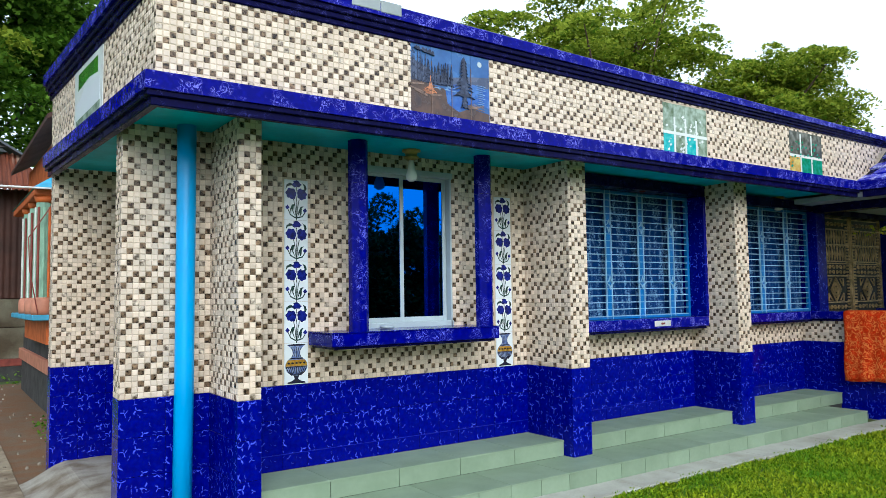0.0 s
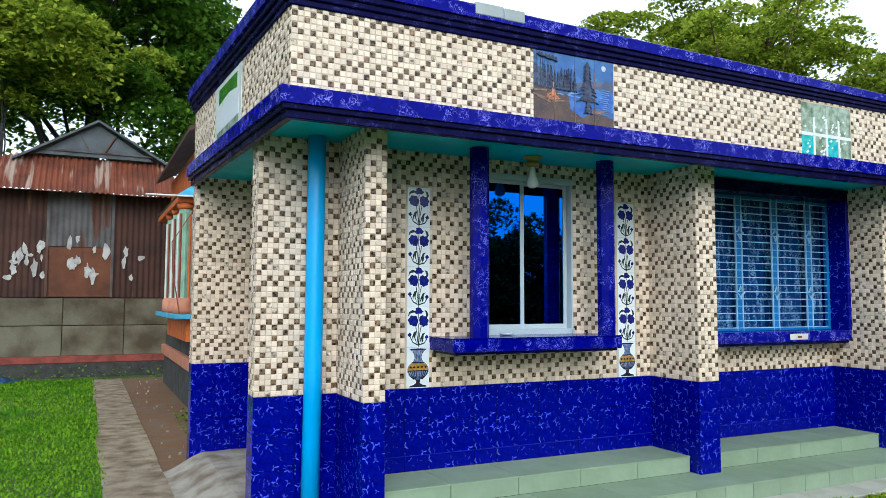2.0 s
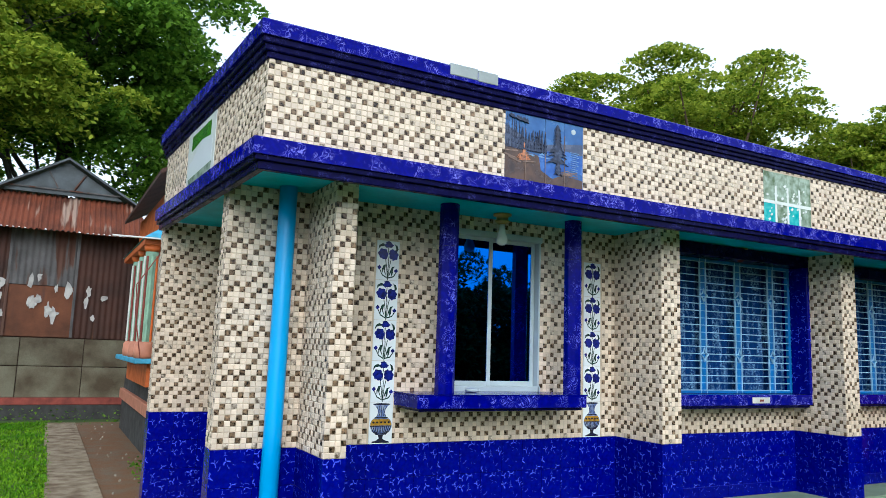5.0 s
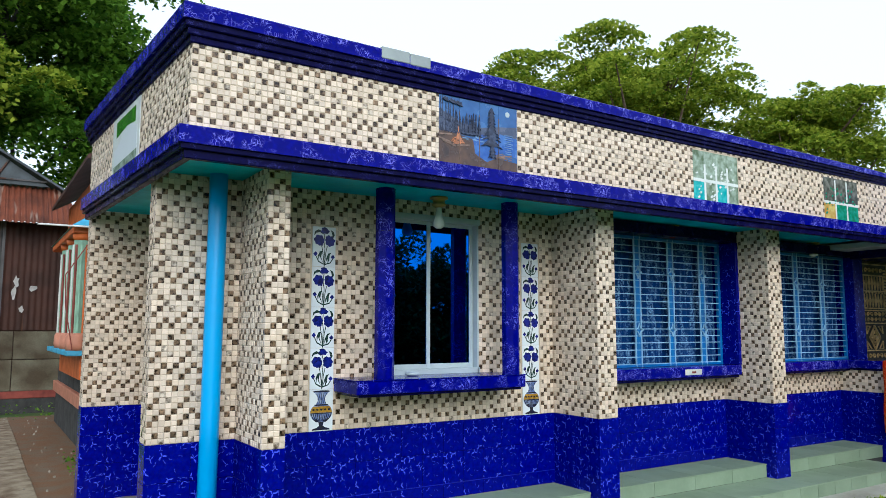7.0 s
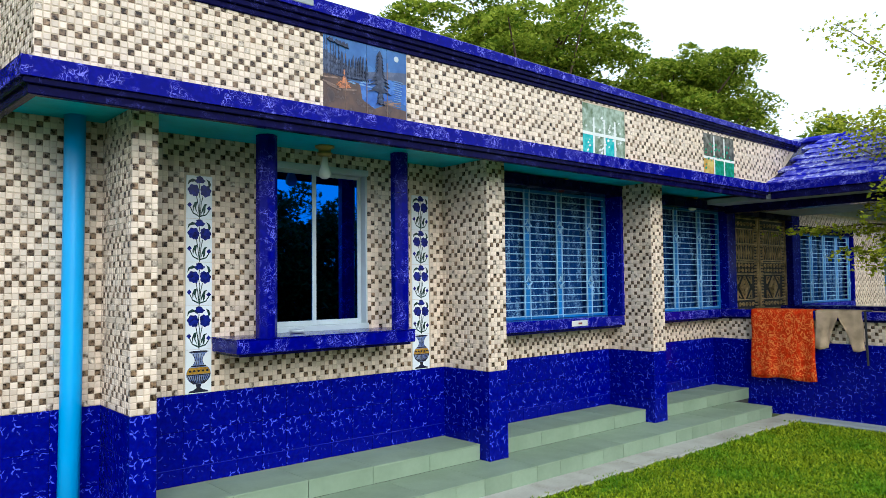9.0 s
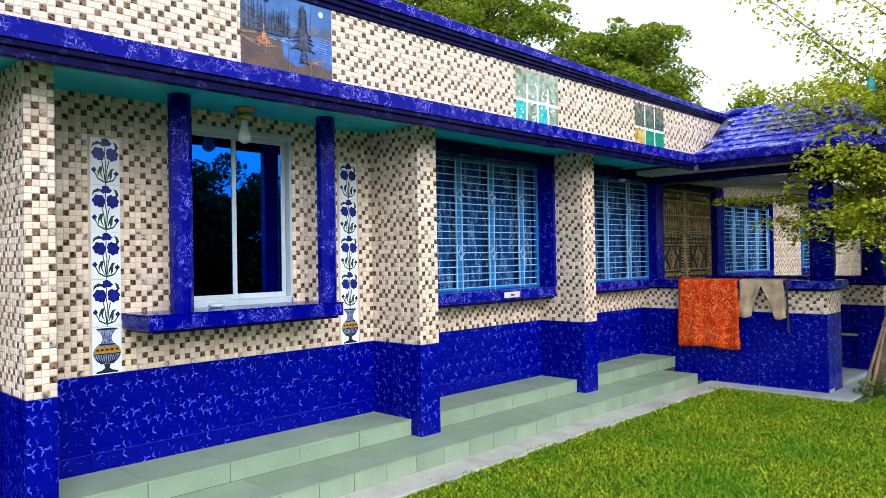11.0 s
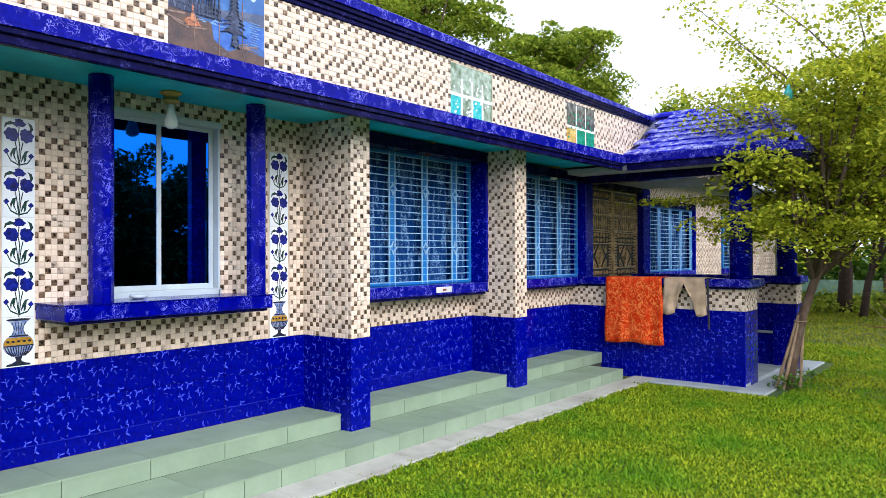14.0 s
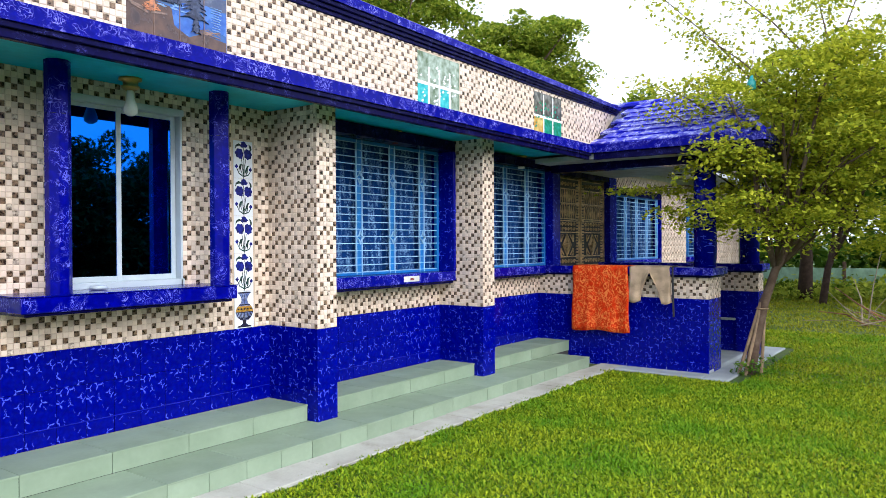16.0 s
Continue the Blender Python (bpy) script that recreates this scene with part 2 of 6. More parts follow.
SLAB = mat("smooth_grey_slab", (0.34, 0.38, 0.38), 0.6, 0, 0.12, 2.0, 40.0, 0.1)
PATHM = mat("muddy_path_concrete", (0.30, 0.245, 0.165), 0.95, 0, 0.25, 5.0, 50.0, 0.5, (0.115, 0.070, 0.034), vary=0.1)
TRIM = mat("blue_trim_tile", (0.010, 0.014, 0.36), 0.2, 0, 0.1)
SOIL = mat("brown_soil", (0.140, 0.066, 0.025), 0.95, 0, 0.3, 5.0, 60.0, 0.6, (0.13, 0.09, 0.055))
GROUND = mat("lawn_soil", (0.030, 0.070, 0.006), 0.95, 0, 0.35, 1.5, 40.0, 0.5, (0.065, 0.095, 0.012))
WHITEF = mat("white_window_frame", (0.46, 0.54, 0.57), 0.35, 0, 0.07, 4.0, 40.0, 0.03)
DECOT = mat("white_glazed_tile", (0.74, 0.79, 0.83), 0.15, 0, 0.03, 3.0, 30.0, 0.02)
INK = mat("cobalt_print", (0.010, 0.018, 0.24), 0.2, 0, 0.4, 30.0, 90.0, 0.0, (0.003, 0.005, 0.06))
INKV = mat("dark_vase_print", (0.012, 0.014, 0.045), 0.2, 0, 0.35, 40.0, 90.0, 0.0, (0.03, 0.028, 0.02))
INKB = mat("grey_blue_print", (0.10, 0.15, 0.36), 0.2, 0, 0.3, 30.0, 90.0, 0.0, (0.30, 0.36, 0.50))
INKG = mat("green_print", (0.02, 0.06, 0.05), 0.2, 0, 0.3, 40.0, 90.0, 0.0)
GOLDP = mat("yellow_print", (0.42, 0.25, 0.03), 0.2, 0, 0.35, 40.0, 90.0, 0.0, (0.20, 0.10, 0.01))
GRILLE = mat("blue_grille_paint", (0.005, 0.15, 0.48), 0.4, 0, 0.15, 5.0, 40.0, 0.05)
GRILLEL = mat("pale_grille_paint", (0.30, 0.52, 0.74), 0.4, 0, 0.12, 5.0, 40.0, 0.05)
ck = Nodes("blue_curtain")
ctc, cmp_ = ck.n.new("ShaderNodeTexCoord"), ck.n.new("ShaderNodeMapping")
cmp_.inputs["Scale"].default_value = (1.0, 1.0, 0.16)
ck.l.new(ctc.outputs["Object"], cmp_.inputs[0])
# lit folds painted as pale vertical streaks, broken up by a dotted print
fold_light = ck.span(ck.noise(cmp_.outputs[0], 24.0, 4.0), 0.46, 0.66)
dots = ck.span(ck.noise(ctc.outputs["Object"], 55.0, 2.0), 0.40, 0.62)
ck.l.new(ck.mix(ck.op("MULTIPLY", fold_light, dots), (0.006, 0.038, 0.155), (0.20, 0.38, 0.62)), ck.b.inputs["Base Color"])
ck.b.inputs["Roughness"].default_value = 0.9
ck.b.inputs["Specular IOR Level"].default_value = 0.05
CURTAIN = ck.m
GOLD = mat("old_gold_metal", (0.72, 0.50, 0.22), 0.4, 0.0, 0.3, 8.0, 60.0, 0.2)
BLACKM = mat("dark_gate_panel", (0.012, 0.011, 0.010), 0.5, 0, 0.2)
BRASS = mat("brass_holder", (0.50, 0.36, 0.12), 0.35, 0.7, 0.2)
BULB = mat("white_bulb_glass", (0.80, 0.82, 0.80), 0.2, 0, 0.03)
RUSTR = rusty("rusty_roof_sheet", (0.30, 0.21, 0.16), (0.165, 0.040, 0.014), 0.58)
RUSTW = rusty("rust_red_wall_sheet", (0.11, 0.05, 0.025), (0.046, 0.0135, 0.006), 0.62)
ZINC = rusty("weathered_zinc_sheet", (0.07, 0.028, 0.016), (0.105, 0.10, 0.10), 0.52)
DOORR = rusty("orange_rust_sheet", (0.07, 0.022, 0.01), (0.135, 0.040, 0.011), 0.58)
TARP = mat("blue_tarpaulin", (0.006, 0.055, 0.20), 0.5, 0, 0.3)
ZINCB = mat("grey_blue_gable_sheet", (0.06, 0.075, 0.085), 0.6, 0, 0.25, 3.0, 30.0, 0.2)
SHEDW = mat("stained_render", (0.13, 0.12, 0.08), 0.9, 0, 0.35, 1.9, 40.0, 0.3, (0.055, 0.040, 0.022), vary=0.12)
REDP = mat("red_plinth_paint", (0.23, 0.045, 0.03), 0.8, 0, 0.2)
DARKP2 = mat("dark_grey_plinth", (0.045, 0.045, 0.042), 0.9, 0, 0.25)
ORANGE = mat("orange_wall_paint", (0.54, 0.115, 0.015), 0.6, 0, 0.15)
PINK = mat("salmon_paint", (0.50, 0.20, 0.12), 0.6, 0, 0.12)
PGREEN = mat("pastel_green_paint", (0.25, 0.42, 0.30), 0.6, 0, 0.15)
PWHITE = mat("off_white_paint", (0.62, 0.62, 0.58), 0.6, 0, 0.1)
PBROWN = mat("maroon_paint", (0.22, 0.045, 0.03), 0.6, 0, 0.15)
LBLUE = mat("light_blue_paint", (0.08, 0.40, 0.62), 0.5, 0, 0.15)
BARK = mat("brown_bark", (0.085, 0.050, 0.030), 0.95, 0, 0.3, 9.0, 50.0, 0.7, (0.15, 0.105, 0.07))
BARKD = mat("dark_red_bark", (0.036, 0.020, 0.013), 0.95, 0, 0.3, 9.0, 50.0, 0.7, (0.07, 0.042, 0.028))
BAMBOO = mat("pale_bamboo", (0.36, 0.24, 0.13), 0.6, 0, 0.2, 8.0, 50.0, 0.2)
TOWEL = blue_marble("orange_print_cloth", (0.50, 0.026, 0.003), (0.78, 0.22, 0.05), 12.0, 0.060, 0.34, 0.9, 0.03)
KHAKI = mat("beige_cloth", (0.58, 0.42, 0.275), 0.95, 0, 0.12, 7.0, 150.0, 0.5, (0.36, 0.27, 0.17), spec=0.05)
BLACKC = mat("dark_strap", (0.03, 0.03, 0.035), 0.9, 0, 0.1)
LEAF_N = leafmat("yellow_green_leaf", (0.16, 0.23, 0.010), (0.66, 0.66, 0.045), 0.5)
LEAF_M = leafmat("mid_green_leaf", (0.075, 0.155, 0.008), (0.44, 0.50, 0.05), 0.5)
LEAF_D = leafmat("dark_green_leaf", (0.030, 0.095, 0.008), (0.20, 0.36, 0.035), 0.5)
LEAF_X = leafmat("mango_leaf", (0.014, 0.040, 0.006), (0.045, 0.090, 0.014), 0.2)
GRASS = leafmat("lawn_grass", (0.05, 0.135, 0.003), (0.46, 0.54, 0.015), 0.35, (0.10, 0.27, 0.006))
GRASSW = leafmat("lush_grass", (0.035, 0.125, 0.003), (0.26, 0.48, 0.015), 0.35, (0.06, 0.22, 0.005))
GRASSY = leafmat("yellowing_grass", (0.20, 0.22, 0.010), (0.42, 0.42, 0.03), 0.4, (0.12, 0.22, 0.01))
DRYW = mat("dry_grey_twig", (0.34, 0.27, 0.18), 0.9, 0, 0.25)
DRY = mat("dry_brown_frond", (0.28, 0.13, 0.06), 0.9, 0, 0.25)

GLASS = bpy.data.materials.new("blue_reflective_glass")
GLASS.use_nodes = True
gb = GLASS.node_tree.nodes["Principled BSDF"]
gb.inputs["Base Color"].default_value = (0.010, 0.12, 0.53, 1)
gb.inputs["Metallic"].default_value, gb.inputs["Roughness"].default_value = 1.0, 0.015

# ---- building helpers ----
BASE = {}
rng = random.Random(4)


class Geo:
    """Collects faces of one mesh, with a material index for each face."""

    def __init__(self):
        self.v, self.f, self.m, self.plates = [], [], [], 0

    def add(self, vs, fs, mi=0):
        o = len(self.v)
        self.v += [tuple(p) for p in vs]
        self.f += [tuple(i + o for i in q) for q in fs]
        self.m += [mi] * len(fs)
        return self

    def box(self, x0, x1, y0, y1, z0, z1, mi=0, bev=0.0):
        x0, x1, y0, y1, z0, z1 = min(x0, x1), max(x0, x1), min(y0, y1), max(y0, y1), min(z0, z1), max(z0, z1)
        b = min(bev, (x1 - x0) * 0.4, (y1 - y0) * 0.4, (z1 - z0) * 0.4)
        if b <= 0:
            vs = [(x, y, z) for x in (x0, x1) for y in (y0, y1) for z in (z0, z1)]
            return self.add(vs, [(0, 1, 3, 2), (4, 6, 7, 5), (0, 4, 5, 1), (2, 3, 7, 6), (0, 2, 6, 4), (1, 5, 7, 3)], mi)
        vs, idx = [], {}
        lim = ((x0, x1), (y0, y1), (z0, z1))
        for sx in (0, 1):
            for sy in (0, 1):
                for sz in (0, 1):
                    s = (sx, sy, sz)
                    for ax in range(3):
                        p = []
                        for k in range(3):
                            c = lim[k][s[k]]
                            p.append(c if k == ax else c + (b if s[k] == 0 else -b))
                        idx[(s, ax)] = len(vs)
                        vs.append(p)
        fs = []
        for ax in range(3):
            o1, o2 = [k for k in range(3) if k != ax]
            for side in (0, 1):
                ring = []
                for a, c in ((0, 0), (1, 0), (1, 1), (0, 1)):
                    s = [0, 0, 0]
                    s[ax], s[o1], s[o2] = side, a, c
                    ring.append(idx[(tuple(s), ax)])
                fs.append(ring)
        for ax in range(3):
            o1, o2 = [k for k in range(3) if k != ax]
            for a in (0, 1):
                for c in (0, 1):
                    s0, s1 = [0, 0, 0], [0, 0, 0]
                    s0[o1], s0[o2], s1[o1], s1[o2] = a, c, a, c
                    s1[ax] = 1
                    s0, s1 = tuple(s0), tuple(s1)
                    fs.append([idx[(s0, o1)], idx[(s1, o1)], idx[(s1, o2)], idx[(s0, o2)]])
        for s in [(a, c, d) for a in (0, 1) for c in (0, 1) for d in (0, 1)]:
            fs.append([idx[(s, 0)], idx[(s, 1)], idx[(s, 2)]])
        return self.add(vs, fs, mi)

    def tube(self, pts, rad, n=8, mi=0, cap=True):
        """A round rod along pts, with a radius or one for each point."""
        pts = [Vector(p) for p in pts]
        rad = rad if isinstance(rad, (list, tuple)) else [rad] * len(pts)
        vs, fs = [], []
        ref = Vector((0.31, 0.52, 0.79))
        for i, p in enumerate(pts):
            d = (pts[min(i + 1, len(pts) - 1)] - pts[max(i - 1, 0)]).normalized()
            a = d.cross(ref)
            a = (a if a.length > 0.05 else d.cross(Vector((1, 0, 0)))).normalized()
            b = d.cross(a)
            for k in range(n):
                t = 2 * math.pi * k / n
                vs.append(p + (a * math.cos(t) + b * math.sin(t)) * rad[i])
        for i in range(len(pts) - 1):
            for k in range(n):
                k2 = (k + 1) % n
                fs.append((i * n + k, i * n + k2, (i + 1) * n + k2, (i + 1) * n + k))
        if cap:
            fs.append(tuple(range(n - 1, -1, -1)))
            fs.append(tuple((len(pts) - 1) * n + k for k in range(n)))
        return self.add(vs, fs, mi)

    def turn(self, prof, cx, cy, n=24, mi=0):
        """A turned body about a vertical axis; prof: rows of (radius, z)."""
        vs = [(cx + r * math.cos(2 * math.pi * k / n), cy + r * math.sin(2 * math.pi * k / n), z) for r, z in prof for k in range(n)]
        fs = [(i * n + k, i * n + (k + 1) % n, (i + 1) * n + (k + 1) % n, (i + 1) * n + k) for i in range(len(prof) - 1) for k in range(n)]
        fs += [tuple(range(n - 1, -1, -1)), tuple((len(prof) - 1) * n + k for k in range(n))]
        return self.add(vs, fs, mi)

    def plate(self, outline, place, depth, mi=0):
        """A flat shape with thickness: outline of (u, v), place(u, v, d) gives its point at height d over the surface."""
        k = len(outline)
        depth += 0.00012 * self.plates
        self.plates += 1
        vs = [place(u, v, depth) for u, v in outline] + [place(u, v, 0) for u, v in outline]
        fs = [tuple(range(k))] + [(i, i + k, (i + 1) % k + k, (i + 1) % k) for i in range(k)]
        return self.add(vs, fs, mi)

    def mesh(self, name, mats, smooth=False):
        me = bpy.data.meshes.new(name)
        me.from_pydata(self.v, [], self.f)
        for q in mats:
            me.materials.append(q)
        if len(mats) > 1:
            me.polygons.foreach_set("material_index", self.m)
        if smooth:
            me.polygons.foreach_set("use_smooth", [True] * len(me.polygons))
        me.update()
        return me


def put(name, data, parent=None, loc=(0, 0, 0), rot=None):
    ob = new(name, data)
    loc = Vector(loc)
    ob.location = loc
    if rot:
        ob.rotation_euler = rot
    BASE[ob] = loc
    if parent:
        ob.parent = parent
        ob.matrix_parent_inverse = Matrix.Translation(-BASE[parent])
    return ob


def part(name, geo, mats, parent=None, label="", smooth=False, kind=""):
    mats = mats if isinstance(mats, (list, tuple)) else [mats]
    ob = put(name, geo.mesh(name, mats, smooth), parent)
    return tagged(ob, label, kind=kind)


def thing(name, base, label, category, group="", kind=""):
    return tagged(put(name, None, None, base), label, category, group, kind)


def setting(name, geo, mats, label, category):
    return tagged(part(name, geo, mats), label, category, "", "structure")


def walled(geo, x0, x1, y0, y1, z0, z1, holes, mi=0):
    """A wall along x with rectangular openings (x0, x1, z0, z1) through it."""
    xs = sorted({x0, x1, *[min(max(h[i], x0), x1) for h in holes for i in (0, 1)]})
    zs = sorted({z0, z1, *[min(max(h[i], z0), z1) for h in holes for i in (2, 3)]})
    for xa, xb in zip(xs, xs[1:]):
        run = None
        for za, zb in zip(zs, zs[1:]):
            cx, cz = (xa + xb) / 2, (za + zb) / 2
            if any(h[0] < cx < h[1] and h[2] < cz < h[3] for h in holes):
                if run:
                    geo.box(xa, xb, y0, y1, run[0], run[1], mi)
                run = None
            else:
                run = (run[0], zb) if run else (za, zb)
        if run:
            geo.box(xa, xb, y0, y1, run[0], run[1], mi)
    return geo


PITCH = 0.038
# one printed tile: five squares wide, eight high; 1 dark, 2 streaked
PATTERN = {(0, 0): 2, (3, 0): 1, (2, 1): 1, (1, 2): 1, (4, 2): 1, (3, 3): 1, (0, 3): 1, (2, 4): 1, (0, 5): 1, (1, 6): 1, (3, 6): 1, (4, 7): 2}


def tone(i, j):
    return PATTERN.get((i % 5, 7 - j % 8), 0)


def pillow(geo, o, u, v, n, a, b, mi):
    """One small square: a raised top with sloping sides."""
    g, s, h = 0.0008, 0.0055, 0.0045
    vs = [o + u * x + v * y for x, y in ((g, g), (a - g, g), (a - g, b - g), (g, b - g))]
    vs += [o + u * x + v * y + n * h for x, y in ((s, s), (a - s, s), (a - s, b - s), (s, b - s))]
    geo.add(vs, [(4, 5, 6, 7), (0, 1, 5, 4), (1, 2, 6, 5), (2, 3, 7, 6), (3, 0, 4, 7)], mi)


def mosaic(parent, origin, udir, width, height, holes=(), pieces=False, shift=0, keep=None):
    """Small squares over a wall face: origin at its lower corner, udir along it; v is up; holes as (u0, u1, v0, v1)."""
    o, u, v = Vector(origin), Vector(udir).normalized(), Vector((0, 0, 1))
    n = u.cross(v)
    nu, nv = max(1, round(width / PITCH)), max(1, round(height / PITCH))
    a, b = width / nu, height / nv
    geo = Geo()
    shared = {}
    for i in range(nu):
        for j in range(nv):
            cu, cv = (i + 0.5) * a, (j + 0.5) * b
            if any(h[0] < cu < h[1] and h[2] < cv < h[3] for h in holes) or (keep and not keep(cu, cv)):
                continue
            d = tone(i + shift, j + shift // 3)
            if pieces and j < 21:
                if d not in shared:
                    g = Geo()
                    pillow(g, Vector((0, 0, 0)), u, v, n, a, b, 0)
                    shared[d] = g.mesh("mosaic_square", [(CREAMP, DARKP, STREAKP)[d]])
                put("mosaic_square", shared[d], parent, o + u * (i * a) + v * (j * b))
            else:
                pillow(geo, o + u * (i * a) + v * (j * b), u, v, n, a, b, d)
    if geo.v:
        part("mosaic", geo, [CREAM, DARK, STREAK], parent, "cream and brown mosaic squares", kind="stuff")


def tiled(name, parent, origin, udir, width, rows, size, material, thick=0.006, gap=0.0012, vdir=(0, 0, 1)):
    """Tiles as pieces along udir; rows: heights up vdir."""
    o, u, v = Vector(origin), Vector(udir).normalized(), Vector(vdir).normalized()
    n = u.cross(v)
    nu = max(1, round(width / size))
    a = width / nu
    lo = 0.0
    if material is BLUE:
        tall = sum(rows)
        bed = [o + u * x + v * y + n * 0.002 for x, y in ((0, 0), (width, 0), (width, tall), (0, tall))]
        part("tile_bed", Geo().add(bed, [(0, 1, 2, 3)]), MOULD, parent)
    for hgt in rows:
        g = Geo()
        e = 0.003
        vs = [u * x + v * y for x, y in ((gap, gap), (a - gap, gap), (a - gap, hgt - gap), (gap, hgt - gap))]
        vs += [q + n * (thick - e * 0.6) for q in vs[:4]]
        vs += [u * x + v * y + n * thick for x, y in ((e, e), (a - e, e), (a - e, hgt - e), (e, hgt - e))]
        fs = [(8, 9, 10, 11)] + [(i, (i + 1) % 4, (i + 1) % 4 + 4, i + 4) for i in range(4)] + [(i + 4, (i + 1) % 4 + 4, (i + 1) % 4 + 8, i + 8) for i in range(4)]
        g.add(vs, fs)
        me = g.mesh(name, [material])
        for i in range(nu):
            put(name, me, parent, o + u * (i * a) + v * lo)
        lo += hgt

# ---- plan: heights and lines of the house ----
GZ = -0.13                      # ground
DADO, SOFFIT = 0.77, 2.58
STEP_LO, STEP_HI = 0.02, 0.155
PIER_Y = -0.58
FAS_Y, PAR_Y = -1.0, -0.93
EAST, NORTH = 17.5, 4.6
PORCH_W, PORCH_E, PORCH_S = 6.9, 8.95, -2.30

# openings of the south wall: x0, x1, z0, z1
SLIDER = (0.40, 1.335, 1.155, 2.45)
GRILLE_1 = (2.42, 4.61, 1.15, 2.46)
GRILLE_2 = (4.95, 7.10, 1.15, 2.44)
GATE = (7.40, 9.15, 0.155, 2.42)
GRILLE_3 = (9.50, 11.55, 1.15, 2.25)
GRILLE_4 = (13.3, 15.2, 1.15, 2.25)
HOLES = [SLIDER, GRILLE_1, GRILLE_2, GATE, GRILLE_3, GRILLE_4]

# ground: one sheet to the horizon
g = Geo()
gx = [-400, -60, -20, -8, -4, -2, 0, 3, 6, 9, 12, 16, 24, 60, 400]
gy = [-400, -60, -20, -10, -7, -5, -3, -1.2, 2, 5, 10, 16, 30, 80, 400]
for ya, yb in zip(gy, gy[1:]):
    for xa, xb in zip(gx, gx[1:]):
        g.add([(xa, ya, GZ), (xb, ya, GZ), (xb, yb, GZ), (xa, yb, GZ)], [(0, 1, 2, 3)])
setting("ground", g, GROUND, "short green lawn ground around the house", "ground")

# concrete strip along the foot of the steps, paved path and soil on the west side
g = Geo()
for i in range(13):
    x = -0.62 + i * 0.58
    g.box(x, x + 0.575, -1.21 - 0.03 * rng.random(), -0.93, GZ - 0.1, GZ + 0.02 + 0.006 * rng.random(), 0, 0.006)
setting("pavement_strip", g, STRIPC, "narrow pale worn concrete strip beside the steps", "pavement")
g = Geo()
for i in range(8):
    y = -2.2 + i * 1.62
    wob = 0.02 * math.sin(i * 1.7)
    g.box(-2.20 + wob, -1.70 + 0.012 * rng.random(), y, y + 1.612, GZ - 0.1, GZ + 0.014 + 0.006 * rng.random(), 0, 0.006)
setting("garden_path", g, PATHM, "broken concrete garden path with muddy joints", "path")
g = Geo()
for i in range(26):
    y = -2.2 + i * 0.5
    g.add([(-1.8, y, GZ + 0.006), (-0.85, y, GZ + 0.006), (-0.85, y + 0.5, GZ + 0.006), (-1.8, y + 0.5, GZ + 0.006)], [(0, 1, 2, 3)])
setting("soil_strip", g, SOIL, "bare wet brown soil between path and house wall", "soil")
g = Geo()
nx_, ny_ = 22, 50
grid = []
for i in range(nx_ + 1):
    for j in range(ny_ + 1):
        x, y = -1.74 + 0.94 * i / nx_, -0.75 + 2.75 * j / ny_
        fx, fy = min(1, (x + 1.74) / 0.42), min(1, (y + 0.75) / 0.9)
        rise = fx * fx * (3 - 2 * fx) * fy * fy * (3 - 2 * fy)
        grid.append((x, y, GZ + 0.004 + 0.165 * rise + 0.012 * noise.noise(Vector((x * 4, y * 4, 0.5)))))
g.add(grid, [(i * (ny_ + 1) + j, (i + 1) * (ny_ + 1) + j, (i + 1) * (ny_ + 1) + j + 1, i * (ny_ + 1) + j + 1) for i in range(nx_) for j in range(ny_)])
setting("plinth_slab", g, CONC, "muddy worn concrete apron between two wall fins", "slab")

# south wall with its openings, and the plain walls, floor and roof that close the house
g = Geo()
walled(g, -0.82, EAST, 0.0, 0.18, GZ, 2.62, HOLES)
wall_south = setting("wall_south", g, GROUT, "house front wall with cream mosaic above blue tiles", "wall")
g = Geo()
g.box(-0.82, -0.64, 0.18, NORTH, GZ, 2.62)
wall_west = setting("wall_west", g, GROUT, "side wall with cream mosaic above blue tiles", "wall")
g = Geo()
g.box(-0.64, EAST, NORTH - 0.18, NORTH, GZ, 2.62)
setting("wall_north", g, PLASTER, "plain plastered back wall of the house", "wall")
g = Geo()
g.box(EAST - 0.18, EAST, 0.18, NORTH - 0.18, GZ, 2.62)
setting("wall_east", g, PLASTER, "plain plastered far end wall of the house", "wall")
g = Geo()
for x in (2.3, 4.78, 9.3):
    g.box(x - 0.06, x + 0.06, 0.18, NORTH - 0.18, GZ, 2.62)
setting("wall_inner", g, PLASTER, "plain plastered partition walls inside the house", "wall")
g = Geo()
g.box(-0.64, EAST - 0.18, 0.18, NORTH - 0.18, GZ, 0.155)
setting("floor", g, PLASTER, "plain grey floor inside the house", "floor")
g = Geo()
g.box(-0.82, EAST, 0.0, NORTH, 2.62, 2.72)
setting("ceiling", g, PLASTER, "plain concrete roof slab over the rooms", "ceiling")

